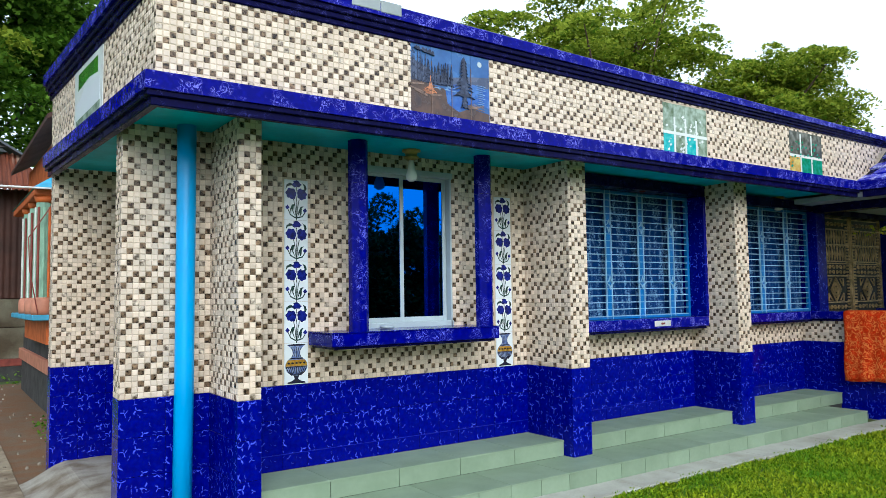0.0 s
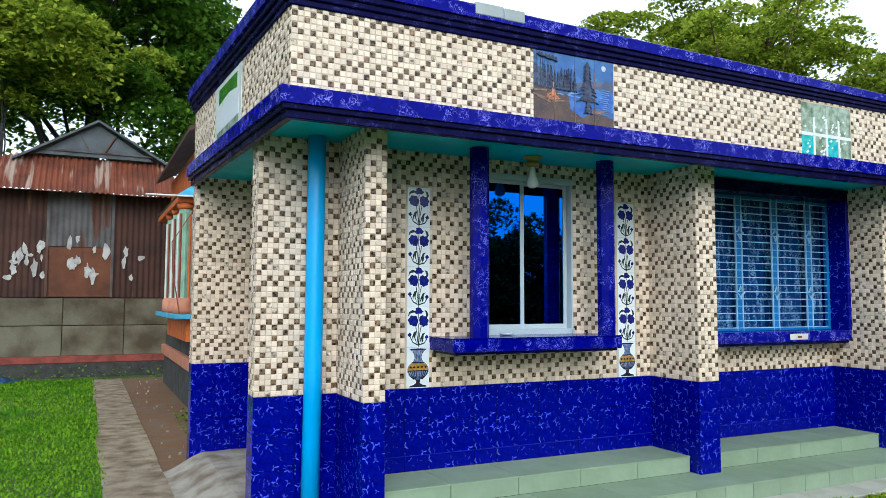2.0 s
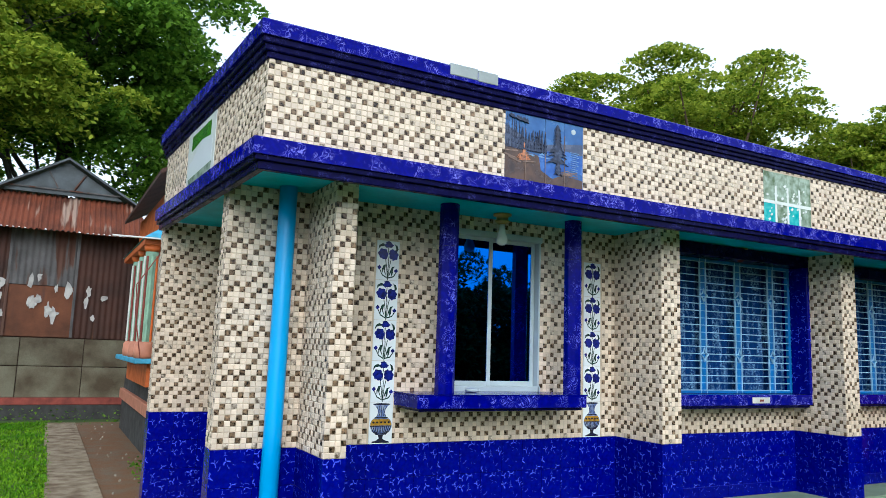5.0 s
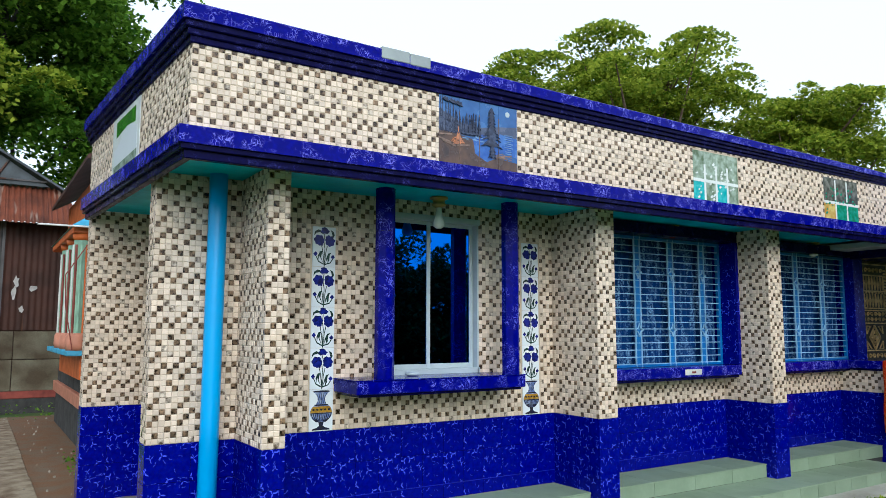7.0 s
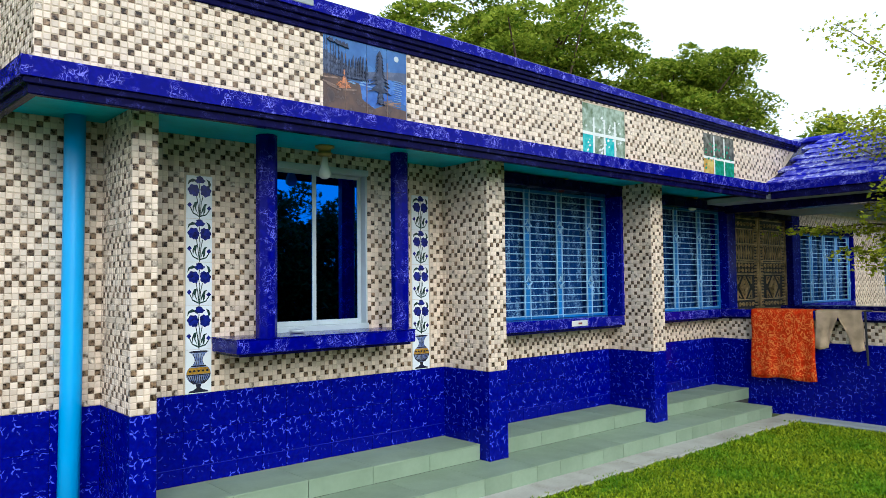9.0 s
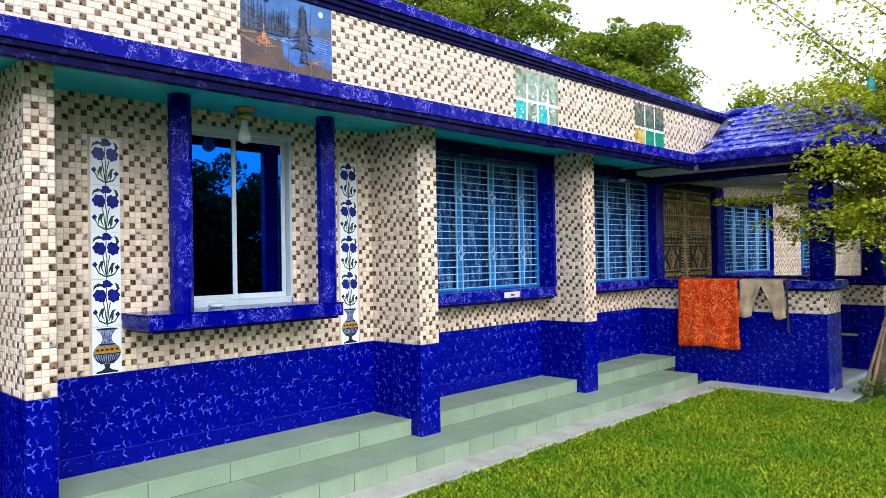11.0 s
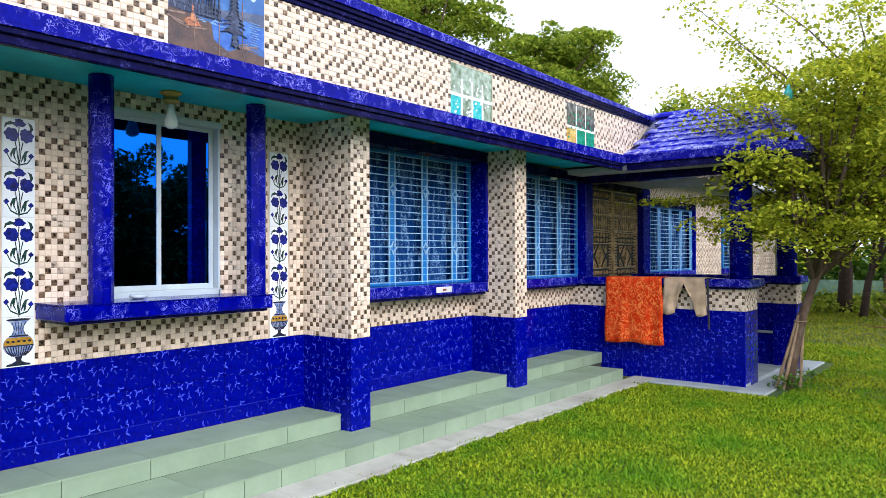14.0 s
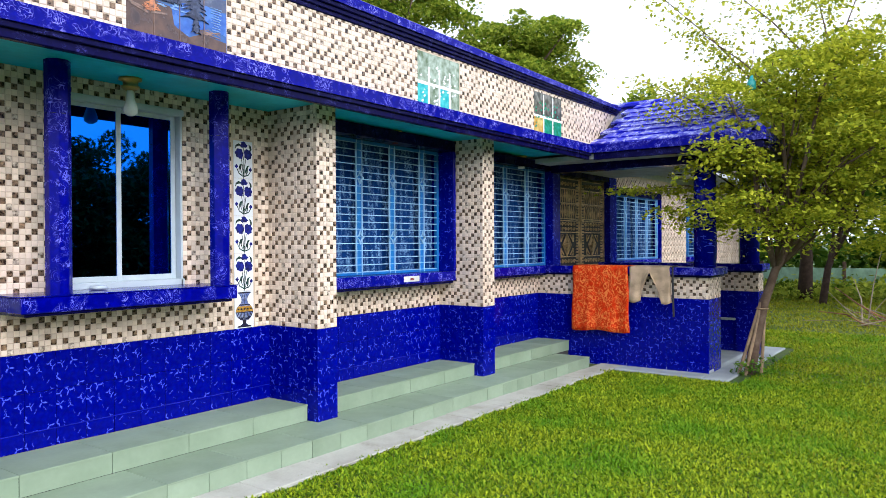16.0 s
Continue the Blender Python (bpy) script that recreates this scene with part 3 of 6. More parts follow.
# squares and blue tiles of the south wall
uholes = [(h[0] + 0.62, h[1] + 0.62, h[2] - DADO, h[3] - DADO) for h in HOLES]
uholes += [(-0.195 + 0.62, 0.0 + 0.62, -1, 2.30 - DADO), (1.815 + 0.62, 2.01 + 0.62, -1, 2.30 - DADO)]
mosaic(wall_south, (-0.62, -0.001, DADO), (1, 0, 0), 2.80, SOFFIT - DADO, uholes)
uh2 = [(h[0] - 2.40, h[1] - 2.40, h[2] - DADO, h[3] - DADO) for h in HOLES]
mosaic(wall_south, (2.40, -0.001, DADO), (1, 0, 0), 2.22, SOFFIT - DADO, uh2, shift=3)
uh3 = [(h[0] - 4.86, h[1] - 4.86, h[2] - DADO, h[3] - DADO) for h in HOLES]
mosaic(wall_south, (4.86, -0.001, DADO), (1, 0, 0), 12.6, SOFFIT - DADO, uh3, shift=5)

# ---- steps ----
g = Geo()
for xa, xb in ((-0.60, 2.17), (2.40, 4.62), (4.86, PORCH_W)):
    g.box(xa, xb, -0.46, 0.0, GZ, STEP_HI - 0.012)
g.box(-0.60, 6.54, -0.92, -0.46, GZ, STEP_LO - 0.012)
for xa, xb in ((2.17, 2.40), (4.62, 4.86)):
    g.box(xa, xb, -0.46, 0.0, GZ, STEP_LO - 0.012)
steps = setting("steps", g, DARKP2, "two long low steps clad in pale green-grey tiles", "steps")
for xa, xb in ((-0.60, 2.17), (2.40, 4.62), (4.86, PORCH_W)):
    tiled("step_tile", steps, (xa, -0.458, STEP_LO), (1, 0, 0), xb - xa, [STEP_HI - STEP_LO - 0.010], 0.55, STEP, 0.012, 0.0025)
    tiled("step_tile", steps, (xa, -0.476, STEP_HI - 0.012), (1, 0, 0), xb - xa, [0.47], 0.55, STEP, 0.012, vdir=(0, 1, 0))
tiled("step_tile", steps, (-0.60, -0.918, GZ), (1, 0, 0), 6.54 + 0.6, [STEP_LO - GZ - 0.010], 0.30, STEP, 0.012, 0.0025)
tiled("step_tile", steps, (-0.60, -0.936, STEP_LO - 0.012), (1, 0, 0), 6.54 + 0.6, [0.47], 0.60, STEP, 0.012, vdir=(0, 1, 0))

# ---- piers under the canopy ----


def fin(name, x0, x1, y0, y1, z0, label, pieces=(), west=True, east=True, dado=DADO):
    """A wall fin: core, mosaic above the dado line and blue tiles below it, on the faces that show."""
    g = Geo()
    g.box(x0 + 0.006, x1 - 0.006, y0 + 0.006, y1, z0, SOFFIT)
    ob = setting(name, g, GROUT, label, "pier")
    h = SOFFIT - dado
    mosaic(ob, (x0, y0 + 0.005, dado), (1, 0, 0), x1 - x0, h, pieces="s" in pieces, shift=2)
    rows = [dado - z0 - 0.5, 0.25, 0.25]
    tiled("blue_tile", ob, (x0, y0 + 0.005, z0), (1, 0, 0), x1 - x0, rows, 0.25, BLUE)
    if west:
        mosaic(ob, (x0 + 0.005, y1, dado), (0, -1, 0), y1 - y0, h, pieces="w" in pieces, shift=6)
        tiled("blue_tile", ob, (x0 + 0.005, y1, z0), (0, -1, 0), y1 - y0, rows, 0.25, BLUE)
    if east:
        mosaic(ob, (x1 - 0.005, y0, dado), (0, 1, 0), y1 - y0, h, shift=4)
        tiled("blue_tile", ob, (x1 - 0.005, y0, z0), (0, 1, 0), y1 - y0, rows, 0.25, BLUE)
    return ob


fin("pier_corner", -0.755, -0.60, -0.62, 0.0, GZ, "mosaic-clad pier with blue tiled foot at the corner", "s")
fin("pier_middle", 2.18, 2.405, PIER_Y, 0.0, STEP_LO, "mosaic-clad pier with blue tiled foot on the lower step")
fin("pier_far", 4.63, 4.865, PIER_Y, 0.0, STEP_LO, "mosaic-clad pier with blue tiled foot beside the grille windows")
fin("fin_west_front", -1.335, -0.75, -0.05, 0.14, GZ, "mosaic-clad wall fin with blue foot beside the drainpipe", "s", east=False)
fin("fin_west_back", -1.48, -0.82, 2.0, 2.18, GZ, "mosaic-clad wall fin at the back of the side wall", east=False, dado=0.84)
mosaic(wall_west, (-0.821, 2.0, 0.84), (0, -1, 0), 1.86, SOFFIT - 0.84)
tiled("blue_tile", wall_west, (-0.821, 2.0, GZ), (0, -1, 0), 1.86, [0.47, 0.25, 0.25], 0.25, BLUE)

# blue dado tiles of the south wall
for xa, xb in ((-0.60, 2.18), (2.405, 4.63), (4.865, PORCH_W)):
    tiled("blue_tile", wall_south, (xa, -0.001, STEP_HI), (1, 0, 0), xb - xa, [0.115, 0.25, 0.25], 0.20, BLUE)
tiled("blue_tile", wall_south, (9.2, -0.001, STEP_HI), (1, 0, 0), EAST - 9.2, [0.115, 0.25, 0.25], 0.5, BLUE)

for xa, xb in ((-0.60, 2.18), (2.405, 4.63), (4.865, PORCH_W)):
    part("pencil_trim", Geo().box(xa + 0.002, xb - 0.002, -0.0125, -0.004, STEP_HI + 0.112, STEP_HI + 0.118, 0, 0.002), TRIM, wall_south)

# ---- canopy, parapet, cornice ----
# the west edge swings out a little towards the back
WX0, WX1, WY1 = -1.41, -1.573, 2.0


def westx(y, inset):
    return WX0 + (WX1 - WX0) * (y - FAS_Y) / (WY1 - FAS_Y) + inset


def corner_run(geo, prof, x_end, mi=0, far=lambda z: z, back=None):
    """A moulding swept along the front from x_end to the corner and back along the west edge; prof: (inset, z) going round."""
    k = len(prof)
    stations = [lambda i, z: (x_end, FAS_Y + i, far(z)), lambda i, z: (WX0 + i, FAS_Y + i, z), lambda i, z: (westx(back or WY1, i), back or WY1, z)]
    vs = [st(i, z) for st in stations for i, z in prof]
    fs = []
    for s in (0, 1):
        for q in range(k):
            fs.append((s * k + q, s * k + (q + 1) % k, (s + 1) * k + (q + 1) % k, (s + 1) * k + q))
    fs += [tuple(range(k)), tuple(range(3 * k - 1, 2 * k - 1, -1))]
    return geo.add(vs, fs, mi)


FX = 6.5
g = Geo()
lo = [(WX0 + 0.06, FAS_Y + 0.06), (FX, FAS_Y + 0.06), (FX, 0.0), (-0.82, 0.0), (-0.82, WY1), (westx(WY1, 0.06), WY1)]
g.add([(x, y, SOFFIT) for x, y in lo] + [(x, y, 2.66) for x, y in lo],
      [(0, 1, 2, 3), (0, 3, 4, 5), (6, 9, 8, 7), (6, 11, 10, 9)] + [(i, i + 6, (i + 1) % 6 + 6, (i + 1) % 6) for i in range(6)])
canopy = setting("canopy", g, TEAL, "concrete canopy slab with weathered teal-painted underside", "canopy")
g = Geo()
corner_run(g, [(0.0, 2.570), (0.0, 2.672), (0.07, 2.672), (0.07, 2.570)], FX)
part("fascia", g, BAND, canopy, "bright blue marbled tile band")
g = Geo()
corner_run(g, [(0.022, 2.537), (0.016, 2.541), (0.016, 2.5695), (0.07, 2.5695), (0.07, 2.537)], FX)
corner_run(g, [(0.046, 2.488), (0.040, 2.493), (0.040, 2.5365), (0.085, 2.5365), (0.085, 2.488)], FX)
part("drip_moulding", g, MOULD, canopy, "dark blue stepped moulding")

PE = 6.74
g = Geo()
par = [(PE, PAR_Y), (WX0 + 0.07, PAR_Y), (westx(WY1, 0.07), WY1)]
vs, fs = [], []
for (x, y), (ix, iy) in zip(par, ((0, 0.12), (0.12, 0.12), (0.12, 0))):
    zt = 3.28
    vs += [(x, y, 2.673), (x, y, zt), (x + ix, y + iy, zt), (x + ix, y + iy, 2.673)]
vs[1], vs[2] = (7.42, PAR_Y, 3.19), (7.42, PAR_Y + 0.12, 3.19)
for s in (0, 4):
    fs += [(s + q, s + (q + 1) % 4, s + 4 + (q + 1) % 4, s + 4 + q) for q in range(4)]
fs += [(0, 1, 2, 3), (11, 10, 9, 8)]
g.add(vs, fs)
parapet = setting("parapet", g, GROUT, "tall parapet wall clad in cream and brown mosaic", "parapet")
MURAL = (0.35, 1.045, 2.672, 3.185)
PICT1 = (3.05, 3.69, 2.672, 3.14)
PICT2 = (5.13, 5.79, 2.672, 3.13)
xo = WX0 + 0.07
ph = [(h[0] - xo, h[1] - xo, h[2] - 2.7, h[3] - 2.672) for h in (MURAL, PICT1, PICT2)]
mosaic(parapet, (xo, PAR_Y + 0.001, 2.672), (1, 0, 0), 7.42 - xo, 3.225 - 2.672, ph, keep=lambda u, v: u + xo < PE + (v / 0.6) * 0.66)
wl_ = math.hypot(WY1 - PAR_Y, westx(WY1, 0.07) - xo)
wdir = Vector((xo - westx(WY1, 0.07), PAR_Y - WY1, 0)).normalized()
WPIC = (wl_ - 2.02, wl_ - 1.16, 0.0, 0.50)
mosaic(parapet, (westx(WY1, 0.07) + 0.001, WY1, 2.672), wdir, wl_, 3.225 - 2.672, [WPIC])
XC = 7.42
fall = lambda z: 3.185 + (z - 3.225) * 0.52   # the cornice falls a little to the east
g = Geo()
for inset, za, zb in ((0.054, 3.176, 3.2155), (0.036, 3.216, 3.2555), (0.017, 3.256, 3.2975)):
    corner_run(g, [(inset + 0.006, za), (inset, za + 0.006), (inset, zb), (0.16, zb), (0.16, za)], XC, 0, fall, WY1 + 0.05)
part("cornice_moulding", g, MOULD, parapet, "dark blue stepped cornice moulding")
g = Geo()
corner_run(g, [(0.0, 3.298), (0.0, 3.39), (0.012, 3.40), (0.20, 3.40), (0.20, 3.298)], XC, 0, fall, WY1 + 0.05)
part("coping", g, BAND, parapet, "bright blue marbled coping band")
g = Geo()
g.box(-0.14, 0.075, FAS_Y - 0.004, FAS_Y + 0.16, 3.312, 3.393, 0, 0.004)
g.box(0.079, 0.24, FAS_Y - 0.004, FAS_Y + 0.16, 3.308, 3.388, 0, 0.004)
part("coping_patch", g, SLAB, parapet, "bare grey patch where coping tiles are missing")
# upper roof slab behind the parapet
g = Geo()
g.box(xo + 0.15, EAST, PAR_Y + 0.12, NORTH, 2.73, 2.80)
setting("roof_slab", g, PLASTER, "flat concrete roof behind the parapet", "roof")

# ---- tiled pictures on the parapet ----


def on_parapet(u, v, d):
    return (u, PAR_Y - 0.001 - d, v)


NIGHT = mat("painted_evening_sky", (0.030, 0.100, 0.30), 0.25, 0, 0.3, 5.0, 30.0, 0.0, (0.055, 0.16, 0.40))
DUSK = mat("painted_brown_shore", (0.110, 0.062, 0.042), 0.25, 0, 0.4, 9.0, 40.0, 0.0, (0.045, 0.032, 0.034))
FOREST = mat("painted_dark_trees", (0.016, 0.022, 0.050), 0.25, 0, 0.4, 26.0, 60.0, 0.0, (0.045, 0.065, 0.13))
HILLS = mat("painted_grey_hills", (0.055, 0.075, 0.14), 0.25, 0, 0.3, 14.0, 60.0, 0.0, (0.10, 0.12, 0.19))
LAKE = mat("painted_blue_lake", (0.016, 0.075, 0.36), 0.25, 0, 0.3, 9.0, 40.0, 0.0, (0.06, 0.17, 0.48))
PALEP = mat("painted_pale_water", (0.20, 0.36, 0.60), 0.25, 0, 0.4, 20.0, 60.0, 0.0, (0.10, 0.20, 0.42))
FIREP = mat("painted_firelight", (0.62, 0.24, 0.10), 0.25, 0, 0.5, 30.0, 80.0, 0.0, (0.32, 0.12, 0.06))
LOGP = mat("painted_driftwood", (0.26, 0.17, 0.13), 0.25, 0, 0.3, 30.0, 80.0, 0.0)
mural = thing("tile_mural", (0.70, PAR_Y, 2.672), "tile picture of a moonlit lake with a campfire", "tile picture")
w = (MURAL[1] - MURAL[0]) / 4
for i in range(4):
    x0 = MURAL[0] + i * w
    part("picture_tile", Geo().box(x0 + 0.001, x0 + w - 0.001, PAR_Y - 0.004, PAR_Y + 0.004, MURAL[2], MURAL[3], 0, 0.001), NIGHT, mural)
    if i:
        part("tile_joint", Geo().box(x0 - 0.0022, x0 + 0.0022, PAR_Y - 0.0088, PAR_Y - 0.0035, MURAL[2], MURAL[2] + 0.40), LOGP, mural)
pic = lambda u, v, d: (MURAL[0] + u * 0.69, PAR_Y - 0.0042 - d, MURAL[2] + v * 0.51)
r2 = random.Random(9)
g = Geo()
g.plate([(0.0, 0.44), (0.0, 0.78), (0.16, 0.70), (0.30, 0.62), (0.5, 0.60), (0.75, 0.66), (1.0, 0.70), (1.0, 0.54), (0.5, 0.46)], pic, 0.0004)
part("painted_hills", g, HILLS, mural)
g = Geo()
g.plate([(0.0, 0.0), (1.0, 0.0), (1.0, 0.16), (0.74, 0.20), (0.60, 0.12), (0.47, 0.20), (0.42, 0.42), (0.20, 0.46), (0.0, 0.50)], pic, 0.0005)
part("painted_shore", g, DUSK, mural)
g = Geo()
g.plate([(0.42, 0.44), (0.45, 0.22), (0.58, 0.13), (0.72, 0.20), (0.80, 0.30), (1.0, 0.24), (1.0, 0.52), (0.78, 0.56), (0.5, 0.50)], pic, 0.0006)
part("painted_lake", g, LAKE, mural)


def conifer(geo, u, lo, hi, half, tiers):
    """A painted fir: ragged tiers of branches narrowing to the tip."""
    for k in range(tiers):
        f = k / tiers
        z = lo + (hi - lo) * f
        wd = half * (1 - 0.8 * f) * r2.uniform(0.75, 1.2)
        geo.plate([(u - wd, z - 0.02), (u - wd * 0.4, z + 0.005), (u, z - 0.015), (u + wd * 0.5, z + 0.004), (u + wd, z - 0.022), (u + wd * 0.3, z + 0.05), (u, z + (hi - lo) * 1.5 / tiers), (u - wd * 0.3, z + 0.05)], pic, 0.0011)


g = Geo()
for k in range(17):
    u = 0.01 + 0.5 * k / 17 + 0.02 * r2.random()
    conifer(g, u, 0.48, (0.95 - 0.9 * u if u < 0.25 else 0.70) + 0.08 * r2.random(), 0.024, 5)
conifer(g, 0.655, 0.36, 0.90, 0.125, 11)
conifer(g, 0.665, 0.20, 0.42, 0.06, 5)
for k in range(9):
    u = 0.02 + 0.24 * r2.random()
    g.plate([(u, 0.93 - u * 0.2), (u + 0.05, 0.90 - u * 0.2), (u + 0.03, 0.97 - u * 0.2)], pic, 0.0012)
part("painted_forest", g, FOREST, mural, kind="stuff")
g = Geo()
for k in range(20):
    u, v, q = 0.30 + 0.26 * r2.random(), 0.40 + 0.10 * r2.random(), 0.5 + r2.random()
    g.plate([(u - 0.03 * q, v), (u, v - 0.008), (u + 0.035 * q, v + 0.004), (u, v + 0.010)], pic, 0.0014)
for k in range(10):
    v, q = 0.28 + 0.03 * k, r2.uniform(0.4, 1.0)
    g.plate([(0.89 - 0.07 * q, v), (0.89 + 0.06 * q, v - 0.006), (0.89 + 0.06 * q, v + 0.005), (0.89 - 0.06 * q, v + 0.009)], pic, 0.0014)
part("painted_shimmer", g, PALEP, mural, kind="stuff")
part("painted_moon", Geo().plate([(0.875 + 0.030 * math.cos(q * 0.524), 0.87 + 0.041 * math.sin(q * 0.524)) for q in range(12)], pic, 0.0014), WHITEF, mural)
g = Geo()
for k in range(16):
    u, v, q = 0.80 + 0.14 * (r2.random() - 0.5), 0.22 + 0.06 * (r2.random() - 0.5), (r2.random() - 0.5) * 0.9
    c, s_ = math.cos(q) * 0.07, math.sin(q) * 0.05
    g.plate([(u - c, v - s_), (u - c, v - s_ + 0.008), (u + c, v + s_ + 0.008), (u + c, v + s_)], pic, 0.0016)
for u, v, q in ((0.08, 0.42, 0.15), (0.12, 0.30, -0.5), (0.07, 0.34, -0.4), (0.30, 0.30, 0.2)):
    g.plate([(u - 0.08, v - q * 0.06), (u + 0.08, v + q * 0.06), (u + 0.08, v + q * 0.06 + 0.022), (u - 0.08, v - q * 0.06 + 0.022)], pic, 0.0015)
part("painted_logs", g, LOGP, mural, kind="stuff")
g = Geo()
for k in range(20):
    u, v, q = 0.24 + 0.12 * (r2.random() - 0.5), 0.36 + 0.09 * (r2.random() - 0.5), (r2.random() - 0.5) * 1.5
    c, s_ = math.cos(q) * 0.045, math.sin(q) * 0.045
    g.plate([(u - c, v - s_), (u - c, v - s_ + 0.008), (u + c, v + s_ + 0.008), (u + c, v + s_)], pic, 0.0016)
g.plate([(0.21, 0.38), (0.27, 0.38), (0.252, 0.48), (0.235, 0.58), (0.222, 0.48)], pic, 0.0018)
part("painted_campfire", g, FIREP, mural)

MISTY = mat("painted_misty_garden", (0.36, 0.45, 0.37), 0.2, 0, 0.25, 14.0, 50.0, 0.0, (0.09, 0.14, 0.07))
TEALG = mat("painted_teal_pane", (0.02, 0.36, 0.38), 0.2, 0, 0.25, 20.0, 50.0, 0.0, (0.08, 0.5, 0.5))
WHITEP = mat("painted_white_bars", (0.72, 0.76, 0.74), 0.2, 0, 0.06)
GREYP = mat("painted_grey_pane", (0.05, 0.055, 0.05), 0.2, 0, 0.4, 18.0, 50.0, 0.0, (0.18, 0.18, 0.17))
GREENP = mat("painted_green_pane", (0.012, 0.20, 0.09), 0.2, 0, 0.3, 18.0, 50.0, 0.0, (0.03, 0.32, 0.24))
AMBERP = mat("painted_amber_pane", (0.45, 0.24, 0.04), 0.2, 0, 0.3, 18.0, 50.0, 0.0, (0.62, 0.50, 0.16))
LAWNP = mat("painted_green_hill", (0.05, 0.24, 0.02), 0.2, 0, 0.3, 10.0, 40.0, 0.0, (0.02, 0.10, 0.015))


def window_picture(rect, upper, lowers, label):
    x0, x1, z0, z1 = rect
    ob = thing("tile_picture", ((x0 + x1) / 2, PAR_Y, z0), label, "tile picture")
    zm = z0 + 0.42 * (z1 - z0)
    n = len(lowers)
    for i in range(n):
        a, b = x0 + (x1 - x0) * i / n, x0 + (x1 - x0) * (i + 1) / n
        part("upper_pane", Geo().box(a + 0.001, b - 0.001, PAR_Y - 0.004, PAR_Y + 0.004, zm, z1, 0, 0.001), upper, ob)
        part("lower_pane", Geo().box(a + 0.001, b - 0.001, PAR_Y - 0.004, PAR_Y + 0.004, z0, zm - 0.001, 0, 0.001), lowers[i], ob)
        if i:
            part("painted_bar", Geo().box(a - 0.012, a + 0.012, PAR_Y - 0.006, PAR_Y - 0.0042, z0, z1 - (0.12 if upper is MISTY else 0.02)), WHITEP, ob)
    part("painted_bar", Geo().box(x0, x1, PAR_Y - 0.0066, PAR_Y - 0.0045, zm - 0.014, zm + 0.014), WHITEP, ob)
    r3 = random.Random(int(x0 * 10))
    g = Geo()
    pl = lambda u, v, d: (x0 + u * (x1 - x0), PAR_Y - 0.0044 - d, z0 + v * (z1 - z0))
    for k in range(46):
        u, v = 0.05 + 0.85 * r3.random(), 0.06 + 0.7 * r3.random()
        s = 0.012 + 0.022 * r3.random()
        g.plate([(u - s, v), (u, v - s * 0.7), (u + s, v + s * 0.4), (u + 0.3 * s, v + s * 1.4)], pl, 0.0012)
    part("painted_leaves", g, [WHITEP if upper is MISTY else GREENP], ob)
    return ob


window_picture(PICT1, MISTY, [TEALG, MISTY, TEALG, MISTY], "tile picture of a white window onto a misty garden")
window_picture(PICT2, GREYP, [AMBERP, GREENP, GREENP], "tile picture of a window with amber and green panes")
wp = thing("tile_picture", (-1.43, 0.65, 2.672), "tile picture of a green hill and white waterfall", "tile picture")
wplace = lambda u, v, d: tuple(Vector((westx(WY1, 0.07), WY1, 2.672 + v)) + wdir * (WPIC[0] + u * (WPIC[1] - WPIC[0])) + Vector((-1, 0, 0)) * (0.002 + d))
part("picture_tile", Geo().plate([(0, 0), (1, 0), (1, 0.5), (0, 0.5)], wplace, 0.005), WHITEP, wp)
part("painted_hill", Geo().plate([(0.15, 0.335), (0.55, 0.365), (0.85, 0.34), (0.85, 0.46), (0.15, 0.46)], wplace, 0.0065), LAWNP, wp)
part("painted_pool", Geo().plate([(0.08, 0.01), (0.92, 0.01), (0.92, 0.13), (0.08, 0.11)], wplace, 0.0065), MISTY, wp)
part("painted_waterfall", Geo().plate([(0.08, 0.115), (0.92, 0.135), (0.92, 0.30), (0.7, 0.36), (0.4, 0.33), (0.2, 0.25), (0.08, 0.24)], wplace, 0.0062), DECOT, wp)

# ---- window with blue posts and shelf ----
win = thing("sliding_window", (0.87, 0.0, 1.155), "white sliding window with blue mirror glass, closed", "window", kind="structure")
x0, x1, z0, z1 = SLIDER
for nm, a in (("frame_side", (x0 - 0.02, x0 + 0.035, z0, z1)), ("frame_side", (x1 - 0.012, x1 + 0.006, z0, z1)), ("frame_head", (x0 - 0.02, x1 + 0.02, z1 - 0.03, z1 + 0.02)), ("frame_track", (x0 - 0.02, x1 + 0.02, z0, z0 + 0.045))):
    part(nm, Geo().box(a[0], a[1], -0.014 if nm != "frame_head" else -0.017, 0.10, a[2], a[3], 0, 0.004), WHITEF, win)
xm = 0.845
for xa, xb, y in ((x0 + 0.03, xm + 0.02, 0.02), (xm - 0.02, x1 - 0.018, 0.055)):
    sash = part("sash", Geo().box(xa, xa + 0.028, y - 0.012, y + 0.012, z0 + 0.045, z1 - 0.03, 0, 0.003).box(xb - 0.035, xb, y - 0.012, y + 0.012, z0 + 0.045, z1 - 0.03, 0, 0.003).box(xa + 0.035, xb - 0.035, y - 0.012, y + 0.012, z0 + 0.045, z0 + 0.085, 0, 0.003).box(xa + 0.035, xb - 0.035, y - 0.012, y + 0.012, z1 - 0.06, z1 - 0.03, 0, 0.003), WHITEF, win)
    part("pane", Geo().box(xa + 0.03, xb - 0.03, y - 0.003, y + 0.003, z0 + 0.08, z1 - 0.055), GLASS, sash)
sill = thing("window_shelf", (0.77, -0.2, 1.03), "thick blue marbled tile shelf under the window", "window sill", kind="structure")
part("slab", Geo().box(0.0, 1.53, -0.41, -0.008, 1.055, 1.15, 0, 0.006), POST, sill)
